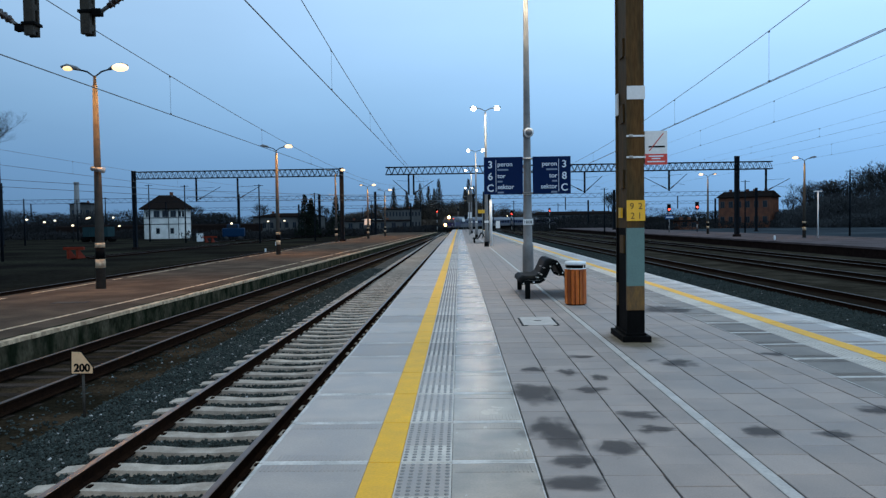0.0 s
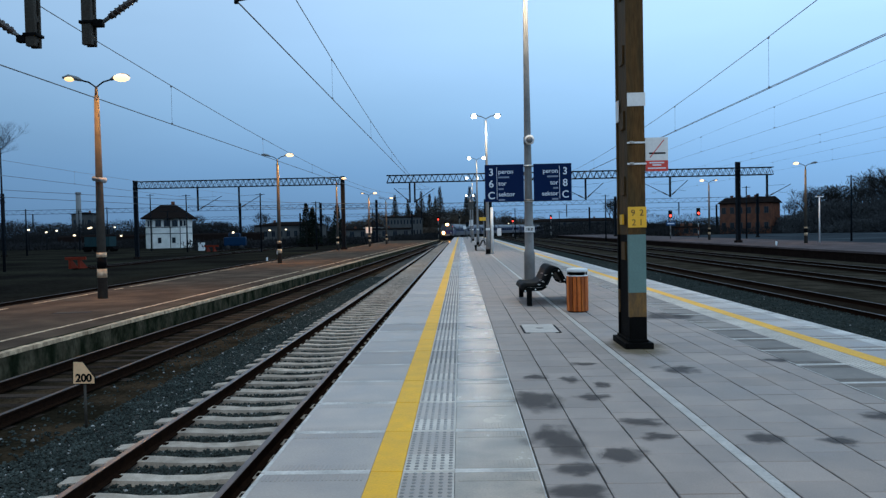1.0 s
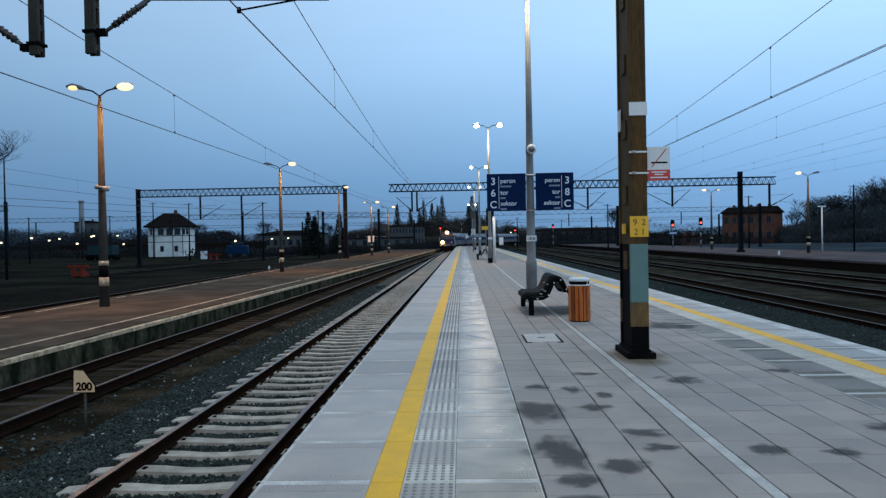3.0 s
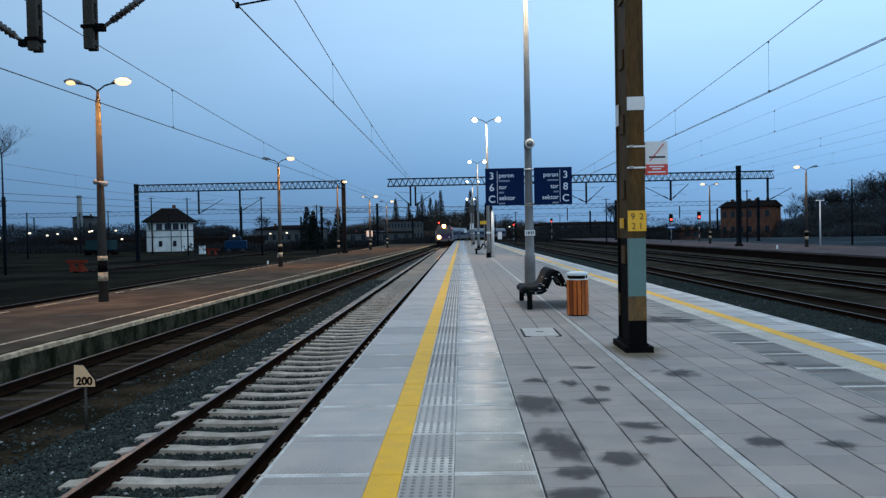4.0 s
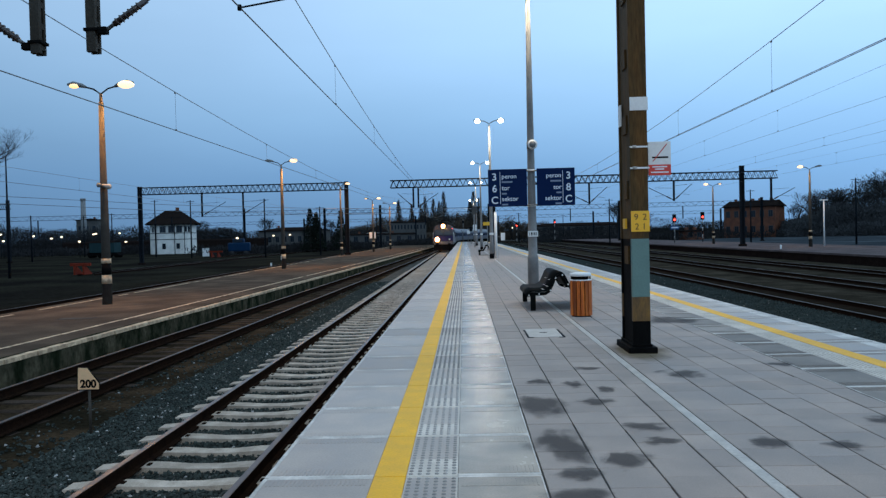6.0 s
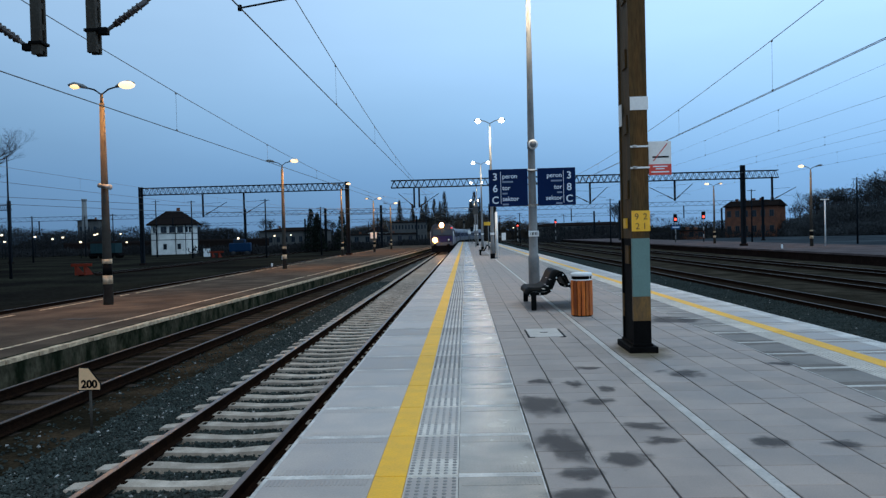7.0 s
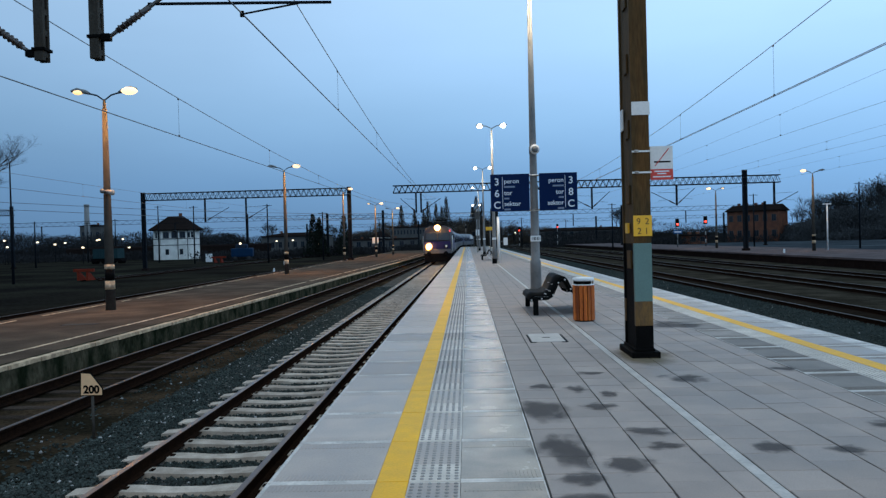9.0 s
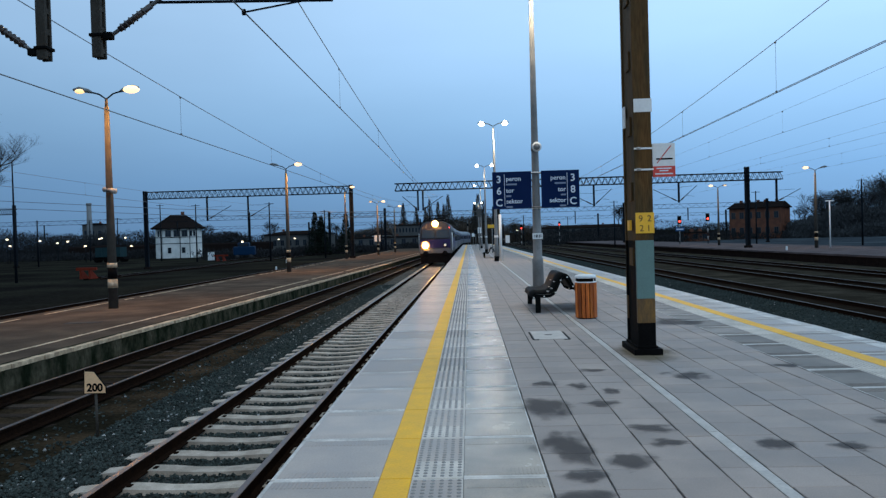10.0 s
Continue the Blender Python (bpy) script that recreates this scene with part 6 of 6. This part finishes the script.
block_house("hillside_hall", -24.0, 304.0, 16.0, 8.0, 8.4, 2, "grey_build", "long grey flat roofed hall below the wooded hill", 0.6, 12, 2, over=0.3, hip=False)
block_house("low_store", -28.0, 234.0, 24.0, 8.0, 3.4, 4, "grey_build", "low grey store beside the yard tracks", 0.5, 7, 1, over=0.3, hip=False)


# ---- trees ----
def grow(m, p, d, length, r, depth, rg, mt, twig):
    """A limb with a bend that forks into thinner ones."""
    mid = p + d * length * 0.5 + Vector((rg.uniform(-1, 1), rg.uniform(-1, 1), rg.uniform(-0.3, 1))) * length * 0.06
    q = p + d * length
    m.ring_tube([p, mid, q], [r, r * 0.85, r * 0.68], mt, 5 if depth > 2 else 3, False)
    if depth == 0:
        for _ in range(4):
            e = q + Vector((rg.uniform(-1, 1), rg.uniform(-1, 1), rg.uniform(-0.2, 1))).normalized() * length * rg.uniform(0.5, 1.0)
            m.ring_tube([mid.lerp(q, rg.random()), e], [r * 0.5, r * 0.15], twig, 3, False)
        return
    n = 3 if depth > 1 else 4
    for i in range(n):
        a = Vector((rg.uniform(-1, 1), rg.uniform(-1, 1), rg.uniform(-0.1, 0.9))).normalized()
        nd = (d * 0.75 + a * 0.75).normalized()
        start = q if i < 2 else p.lerp(q, rg.uniform(0.5, 0.9))
        grow(m, start, nd, length * rg.uniform(0.62, 0.82), r * rg.uniform(0.5, 0.66), depth - 1, rg, mt, twig)


def bare_tree(name, x, y, h, seed, label, depth=5, z=-1.1, spread=1.0):
    rg = random.Random(seed)
    t = thing(name, x, y, z, label=label, category="tree", group="bare trees")
    m = Mesh()
    m.ring_tube([(0, 0, -0.2), (0.05 * h * 0.2, 0, h * 0.15), (0, 0.02 * h, h * 0.32)], [h * 0.028, h * 0.022, h * 0.018], M["bark"], 8, False)
    part("trunk", m, t)
    c = Mesh()
    for i in range(5):
        a = 2 * math.pi * (i + rg.random() * 0.6) / 5
        d = Vector((math.cos(a) * 0.55 * spread, math.sin(a) * 0.55 * spread, 1)).normalized()
        grow(c, Vector((0, 0.02 * h, h * (0.22 + 0.02 * i))), d, h * 0.2, h * 0.011, depth - 1, rg, M["bark"], M["twigs"])
    part("crown", c, t, "leafless branching crown")
    return t


big = bare_tree("bare_tree", -56.6, 78.0, 20.5, 3, "large leafless tree at the yard edge", 7, spread=1.0)
proto = [bare_tree("bare_tree", 128 + 9 * i, 200 + 7 * i, 16 + i, 20 + i, "leafless tree in the dark wood", 5) for i in range(3)]
tr = random.Random(8)
SPOTS = [(108, 205, 1.0), (117, 198, 1.3), (125, 190, 1.25), (131, 186, 1.2), (140, 190, 1.2), (150, 190, 1.0), (122, 215, 1.15), (160, 205, 1.0), (58, 260, 0.8), (64, 262, 0.75), (102, 225, 0.7),
         (96, 203, 0.85), (101, 206, 0.95), (-62, 330, 0.8), (-12, 350, 0.95), (-5, 352, 1.05), (5, 355, 0.9), (14, 360, 0.8), (50, 236, 0.95), (56, 238, 0.8), (-20, 352, 0.8), (22, 340, 0.7), (-110, 300, 0.8), (-85, 310, 0.8)]
for i, (x, y, s) in enumerate(SPOTS):
    copy_thing(proto[i % 3], pose(x, y, -1.1, 0, 0, tr.uniform(0, 360)) @ Matrix.Diagonal((s, s, s, 1)))


def poplar(x, y, h, seed):
    rg = random.Random(seed)
    t = thing("poplar_tree", x, y, -1.1, label="slim leafless poplar beyond the tracks", category="tree", group="poplars")
    m = Mesh()
    m.ring_tube([(0, 0, -0.2), (0, 0, h * 0.5), (0, 0, h)], [h * 0.018, h * 0.012, 0.03], M["bark"], 6, False)
    part("trunk", m, t)
    c = Mesh()
    for i in range(220):
        z = h * (0.15 + 0.8 * rg.random())
        a = rg.uniform(0, 6.28)
        l = h * 0.22 * (1.12 - z / h)
        p0 = Vector((0, 0, z))
        p1 = p0 + Vector((math.cos(a) * l * 0.55, math.sin(a) * l * 0.55, l * 1.5))
        c.ring_tube([p0, p0.lerp(p1, 0.5) + Vector((math.cos(a), math.sin(a), 0)) * l * 0.15, p1], [0.10, 0.08, 0.03], M["far_twigs"], 3, False)
    part("crown", c, t, "upright leafless twigs")


for i, (x, y, h) in enumerate(((-9.3, 340, 23.5), (-11.6, 342, 19), (-14.1, 338, 20), (-18.1, 340, 21.5), (-20.3, 343, 18), (-30.7, 341, 20), (-24.8, 344, 18), (4.6, 336, 23), (2.9, 338, 19), (7.0, 339, 20))):
    poplar(x, y, h, 40 + i)


def conifer(x, y, h, seed):
    rg = random.Random(seed)
    t = thing("evergreen_tree", x, y, -1.1, label="dark evergreen tree in the yard", category="tree", group="evergreens")
    m = Mesh()
    m.ring_tube([(0, 0, -0.1), (0, 0, h * 0.95)], [h * 0.025, 0.03], M["bark"], 6, False)
    part("trunk", m, t)
    c = Mesh()
    for i in range(1900):
        z = h * (0.08 + 0.9 * rg.random() ** 1.2)
        rad = h * 0.25 * (1.02 - z / h) * rg.uniform(0.35, 1.1) + 0.1
        a = rg.uniform(0, 6.28)
        q = Vector((math.cos(a) * rad, math.sin(a) * rad, z))
        s = rg.uniform(0.18, 0.42)
        u = Vector((rg.uniform(-1, 1), rg.uniform(-1, 1), rg.uniform(-1, 0.4))) * s
        w = Vector((rg.uniform(-1, 1), rg.uniform(-1, 1), rg.uniform(-1, 1))) * s
        c.add([q, q + u, q + w], [(0, 1, 2)], M["evergreen"])
    part("crown", c, t, "dense dark needles")


for i, (x, y, h) in enumerate(((-31.0, 145, 8.8), (-29.9, 146, 7.8), (-30.4, 148, 8.2), (-25.6, 150, 8.6))):
    conifer(x, y, h, 60 + i)


def thicket(name, spots, label, seed, twigs, mt="twigs"):
    """Undergrowth and far woods: many thin blades in one mesh."""
    r = np.random.RandomState(seed)
    vs, fs = [], []
    for (x0, y0, x1, y1, h0, h1) in spots:
        n = twigs
        t = r.rand(n)
        lump = np.array([noise.noise((a * 9 + x0, y0 * 0.1, 4.0)) + 0.6 * noise.noise((a * 31 + x0, y0 * 0.1, 9.0)) for a in t])
        hh = (h0 + (h1 - h0) * t) * (0.75 + 0.5 * lump)
        px, py = x0 + (x1 - x0) * t + r.randn(n) * 1.5, y0 + (y1 - y0) * t + r.randn(n) * 3
        pz = -1.2 + hh * r.rand(n) ** 0.8
        sz = (0.14 + 0.36 * r.rand(n))[:, None]
        q = np.stack([px, py, pz], 1)
        a, b_ = r.uniform(-1, 1, (n, 3)) * sz, r.uniform(-1, 1, (n, 3)) * sz
        a[:, 2] = np.abs(a[:, 2]) * 1.8
        a[:, 0] *= 0.6
        b_ *= 0.7
        tri = np.stack([q, q + a, q + b_], 1).reshape(-1, 3)
        fs.append(np.arange(n * 3).reshape(-1, 3) + sum(len(v_) for v_ in vs))
        vs.append(tri)
    vs, fs = np.concatenate(vs).tolist(), np.concatenate(fs).tolist()
    me = bpy.data.meshes.new(name)
    me.from_pydata(vs, [], fs)
    me.materials.append(M[mt])
    return single(name, me, label, "bushes", kind="stuff")


thicket("dark_wood", [(90, 203, 99, 202, 3, 8.5), (98, 201, 135, 190, 10.5, 11.5), (104, 214, 150, 205, 13, 15), (120, 196, 200, 150, 11, 16), (95, 196, 190, 140, 4, 7)], "dark leafless wood and undergrowth", 2, 100000, "wood_twigs")
thicket("far_treeline", [(-330, 420, -60, 430, 12, 11), (-240, 320, -165, 322, 15, 11), (-200, 240, -90, 240, 10.5, 9), (-125, 232, -72, 236, 7.5, 7), (-130, 318, -45, 330, 9, 7), (60, 400, 330, 380, 11, 12), (30, 300, 130, 290, 6, 7), (-190, 250, -90, 250, 5, 5)], "grey band of leafless trees along the horizon", 7, 45000, "twigs")
thicket("hill_wood", [(-46, 346, 12, 346, 12.5, 13.5), (-44, 350, 14, 350, 14.5, 14.5), (-60, 340, -34, 340, 8, 12), (-14, 338, 14, 338, 13, 14), (8, 344, 40, 344, 13, 7), (-40, 330, -6, 330, 5, 5)], "brown leafless wood on the hillside", 17, 42000, "hill_wood")
thicket("yard_scrub", [(-48, 132, -20, 170, 2, 2.2), (-120, 172, -70, 168, 2.4, 2.0), (60, 208, 130, 200, 2.5, 3.0), (-16, 185, -6, 230, 1.5, 2.5), (18, 200, 60, 190, 2.2, 2.2)], "low dark scrub along the yard", 9, 14000)


# ---- the train ----
def bogie(parent, y, label=""):
    m = Mesh()
    for s in (-1, 1):
        m.prism([(y - 1.9, 0.45), (y + 1.9, 0.45), (y + 1.6, 0.95), (y - 1.6, 0.95)], "x", s * 1.0 - 0.1, s * 1.0 + 0.1, M["loco_dark"])
        for dy in (-1.25, 1.25):
            m.box(s * 1.14 - 0.08, y + dy - 0.18, 0.35, s * 1.14 + 0.08, y + dy + 0.18, 0.72, M["loco_dark"], 0.03)
    bo = part("bogie", m, parent, "grimy black bogie frame")
    for dy in (-1.25, 1.25):
        m = Mesh()
        for s in (-0.754, 0.754):
            m.ring_tube([(s - 0.07, y + dy, 0.5), (s + 0.07, y + dy, 0.5)], [0.5, 0.5], M["rail_side"], 18)
        m.bar((-0.75, y + dy, 0.5), (0.75, y + dy, 0.5), 0.08, M["loco_dark"], 8)
        part("wheelset", m, bo)


def locomotive():
    """Electric locomotive with a bevelled cab; front at local y = -L/2, rail level z = 0."""
    L = 16.0
    t = thing("locomotive", label="blue and grey electric locomotive with lit headlights", category="locomotive")
    F = -L / 2
    prof = [(-1.45, 1.05), (-1.5, 1.3), (-1.5, 2.55), (-1.42, 3.3), (-1.22, 3.75), (-0.7, 3.98), (0.7, 3.98), (1.22, 3.75), (1.42, 3.3), (1.5, 2.55), (1.5, 1.3), (1.45, 1.05)]
    m = Mesh()
    m.prism(prof, "y", F + 0.75, -F - 0.75, M["loco_grey"])
    part("body", m, t, "silver grey side walls and roof")
    for e in (-1, 1):
        # the cab end leans back from a knuckle below the windscreen
        m = Mesh()
        n = len(prof)
        front = [(u * (0.90 if w > 2.3 else 0.94), e * (L / 2 - (0.05 if w < 2.4 else 0.05 + (w - 2.3) * 0.36)), w if w > 1.2 else w) for u, w in prof]
        back = [(u, e * (L / 2 - 0.75), w) for u, w in prof]
        m.add(front + back, [tuple(range(n))] + [(i, (i + 1) % n, n + (i + 1) % n, n + i) for i in range(n)], M["loco_grey"])
        cab = part("cab", m, t, "pale grey cab end")
        m = Mesh()
        yf = e * (L / 2 - 0.02)
        y0, y1 = sorted((yf, yf + e * 0.05))
        m.box(-1.38, y0, 1.55, 1.38, y1, 2.32, M["loco_blue"], 0.03)
        part("blue_panel", m, cab, "deep blue front panel")
        m = Mesh()
        y0, y1 = sorted((yf, yf + e * 0.06))
        m.box(-1.40, y0, 1.08, 1.40, y1, 1.5, M["coach_grey"], 0.03)
        part("lower_panel", m, cab, "grey lower front panel")
        for s in (-1, 1):
            m = Mesh()
            zs = (2.45, 3.2)
            ya, yb = e * (L / 2 - 0.06), e * (L / 2 - 0.36)
            vs = [(s * 0.06, ya, zs[0]), (s * 1.22, ya, zs[0]), (s * 1.14, yb, zs[1]), (s * 0.06, yb, zs[1])]
            vs += [(x, y + e * 0.03, z) for x, y, z in vs]
            m.add(vs, [(0, 1, 2, 3), (4, 5, 6, 7), (0, 1, 5, 4), (1, 2, 6, 5), (2, 3, 7, 6), (3, 0, 4, 7)], M["glass"])
            part("windscreen", m, cab, "dark windscreen pane")
            m = Mesh()
            m.ring_tube([(s * 0.90, yf + e * 0.02, 1.8), (s * 0.90, yf + e * 0.14, 1.8)], [0.2, 0.2], M["loco_dark"], 14)
            hl = part("headlight", m, cab, "round headlight housing")
            m = Mesh()
            lit = e < 0 and s < 0
            rr = 0.25 if lit else 0.13
            m.sphere((s * 0.90, yf + e * 0.15, 1.8), rr, M["headlight"] if lit else M["white"], 1, 0.45, 1)
            part("lens", m, hl, "glowing amber lens" if lit else "dark lens")
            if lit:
                # added glowing ring, wider than the housing, imitates the lens halo
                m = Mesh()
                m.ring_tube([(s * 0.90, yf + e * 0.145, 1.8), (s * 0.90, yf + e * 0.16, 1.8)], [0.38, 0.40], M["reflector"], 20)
                part("reflector", m, hl, "amber glowing ring standing for the headlight's halo")
            m = Mesh()
            m.ring_tube([(s * 0.87, yf, 1.06), (s * 0.87, yf + e * 0.45, 1.06)], [0.1, 0.09], M["loco_dark"], 12)
            m.ring_tube([(s * 0.87, yf + e * 0.45, 1.06), (s * 0.87, yf + e * 0.50, 1.06)], [0.24, 0.22], M["loco_dark"], 16)
            part("buffer", m, cab, "black round buffer")
        m = Mesh()
        zt = 3.72
        m.box(-0.22, e * (L / 2 - 0.6) - 0.12, zt - 0.2, 0.22, e * (L / 2 - 0.6) + 0.12, zt + 0.26, M["loco_grey"], 0.04)
        tl = part("roof_headlight", m, cab, "headlight housing on the roof edge")
        m = Mesh()
        lit = e < 0
        m.sphere((0, e * (L / 2 - 0.44), zt + 0.02), 0.24 if lit else 0.12, M["headlight"] if lit else M["white"], 1, 0.45, 1)
        part("lens", m, tl, "glowing amber lens" if lit else "dark lens")
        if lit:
            # same added glow ring for the halo of the roof headlight
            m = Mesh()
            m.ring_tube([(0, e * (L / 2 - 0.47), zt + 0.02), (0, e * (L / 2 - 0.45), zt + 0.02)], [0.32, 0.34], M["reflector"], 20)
            part("reflector", m, tl, "amber glowing ring standing for the headlight's halo")
        m = Mesh()
        y0, y1 = sorted((e * (L / 2 - 0.3), e * (L / 2 + 0.08)))
        m.prism([(-1.35, 0.2), (1.35, 0.2), (1.4, 1.05), (-1.4, 1.05)], "y", y0, y1, M["loco_dark"])
        part("snow_plough", m, t, "black end sill and plough")
    for s in (-1, 1):
        m = Mesh()
        x0, x1 = sorted((s * 1.49, s * 1.515))
        m.box(x0, F + 1.0, 1.5, x1, -F - 1.0, 2.4, M["loco_blue"])
        part("side_band", m, t, "blue band along the side")
        m = Mesh()
        for i in range(4):
            y = -4.5 + i * 3.0
            m.ring_tube([(s * 1.44, y, 2.85), (s * 1.53, y, 2.85)], [0.3, 0.3], M["glass"], 14)
        part("porthole", m, t)
        m = Mesh()
        m.box(min(s * 1.49, s * 1.52), F + 1.1, 2.5, max(s * 1.49, s * 1.52), F + 1.75, 3.2, M["glass"])
        part("cab_window", m, t)
        m = Mesh()
        m.bar((s * 1.52, F + 0.85, 1.3), (s * 1.52, F + 0.85, 2.9), 0.025, M["white"], 6)
        m.bar((s * 1.52, F + 1.95, 1.3), (s * 1.52, F + 1.95, 2.9), 0.025, M["white"], 6)
        part("handrail", m, t, "white handrails")
    m = Mesh()
    m.box(-1.35, F + 0.6, 0.75, 1.35, -F - 0.6, 1.06, M["loco_dark"], 0.05)
    part("underframe", m, t)
    for y in (-4.0, 4.0):
        bogie(t, y)
    for y in (-5.0, 5.0):
        m = Mesh()
        m.bar((-0.6, y - 0.5, 4.1), (-0.6, y + 0.9, 4.75), 0.035, M["loco_dark"], 6)
        m.bar((0.6, y - 0.5, 4.1), (0.6, y + 0.9, 4.75), 0.035, M["loco_dark"], 6)
        m.bar((-0.85, y + 0.2, 4.85 if y > 0 else 4.3), (0.85, y + 0.2, 4.85 if y > 0 else 4.3), 0.04, M["loco_dark"], 6)
        m.box(-0.8, y - 0.7, 3.97, 0.8, y + 1.0, 4.12, M["loco_dark"])
        part("pantograph", m, t, "raised roof pantograph" if y > 0 else "folded roof pantograph")
    m = Mesh()
    m.sphere((1.25, F + 0.55, 3.35), 0.09, M["red_lens"])
    part("marker_light", m, t, "small red marker light")
    return t, L


def coach():
    L = 24.5
    t = thing("passenger_coach", label="grey passenger coach with dark window band", category="coach", group="train coaches")
    prof = [(-1.38, 1.0), (-1.42, 1.2), (-1.43, 2.7), (-1.38, 3.2), (-1.1, 3.7), (-0.5, 4.0), (0.5, 4.0), (1.1, 3.7), (1.38, 3.2), (1.43, 2.7), (1.42, 1.2), (1.38, 1.0)]
    m = Mesh()
    m.prism(prof, "y", -L / 2 + 0.25, L / 2 - 0.25, M["coach_grey"])
    part("body", m, t)
    for s in (-1, 1):
        m = Mesh()
        x0, x1 = sorted((s * 1.42, s * 1.442))
        m.box(x0, -L / 2 + 0.3, 1.95, x1, L / 2 - 0.3, 3.0, M["coach_blue"])
        band = part("window_band", m, t, "dark blue window band")
        for i in range(10):
            m = Mesh()
            y = -L / 2 + 2.9 + i * 2.05
            m.box(min(s * 1.43, s * 1.455), y - 0.7, 2.05, max(s * 1.43, s * 1.455), y + 0.7, 2.9, M["glass"])
            part("window", m, band)
        for y in (-L / 2 + 1.0, L / 2 - 1.0):
            m = Mesh()
            m.box(min(s * 1.42, s * 1.46), y - 0.45, 1.05, max(s * 1.42, s * 1.46), y + 0.45, 3.1, M["loco_grey"], 0.01)
            part("door", m, t, "pale end door")
    m = Mesh()
    m.box(-1.3, -L / 2 + 0.4, 0.7, 1.3, L / 2 - 0.4, 1.0, M["loco_dark"])
    part("underframe", m, t)
    m = Mesh()
    for y in (-L / 2, L / 2):
        m.box(-0.8, y - 0.25, 1.0, 0.8, y + 0.25, 3.5, M["rubber"], 0.05)
    part("gangway", m, t, "black rubber gangway ends")
    for y in (-8.6, 8.6):
        bogie(t, y)
    return t, L


loco, LOCO_L = locomotive()
first_coach, COACH_L = coach()
coaches = [first_coach] + [copy_thing(first_coach, pose(0, 300 + 25 * i, -20)) for i in range(4)]


def motions():
    """The train rolls in along the platform track and slows a little."""
    knots = [(0.0, 187.0), (1.0, 172.0), (2.5, 150.0), (4.5, 122.5), (5.5, 111.0), (7.0, 95.2), (8.5, 80.3), (9.5, 70.3), (10.0, 65.2)]
    coef = np.polyfit([k[0] for k in knots], [k[1] for k in knots], 3)
    times = [0.5 * i for i in range(21)]

    def at(s, half):
        (xa, ya, _), (xb, yb, _) = line1(s - half), line1(s + half)
        return pose((xa + xb) / 2, (ya + yb) / 2, RAIL_Z, 0, 0, -math.degrees(math.atan2(xb - xa, yb - ya)))
    lead = 0.0
    for ob, length, half in [(loco, LOCO_L, 4.0)] + [(c, COACH_L, 8.6) for c in coaches]:
        rows = [(t, at(float(np.polyval(coef, t)) + lead + length / 2, half)) for t in times]
        walk(ob, rows)
        lead += length + 0.55


motions()
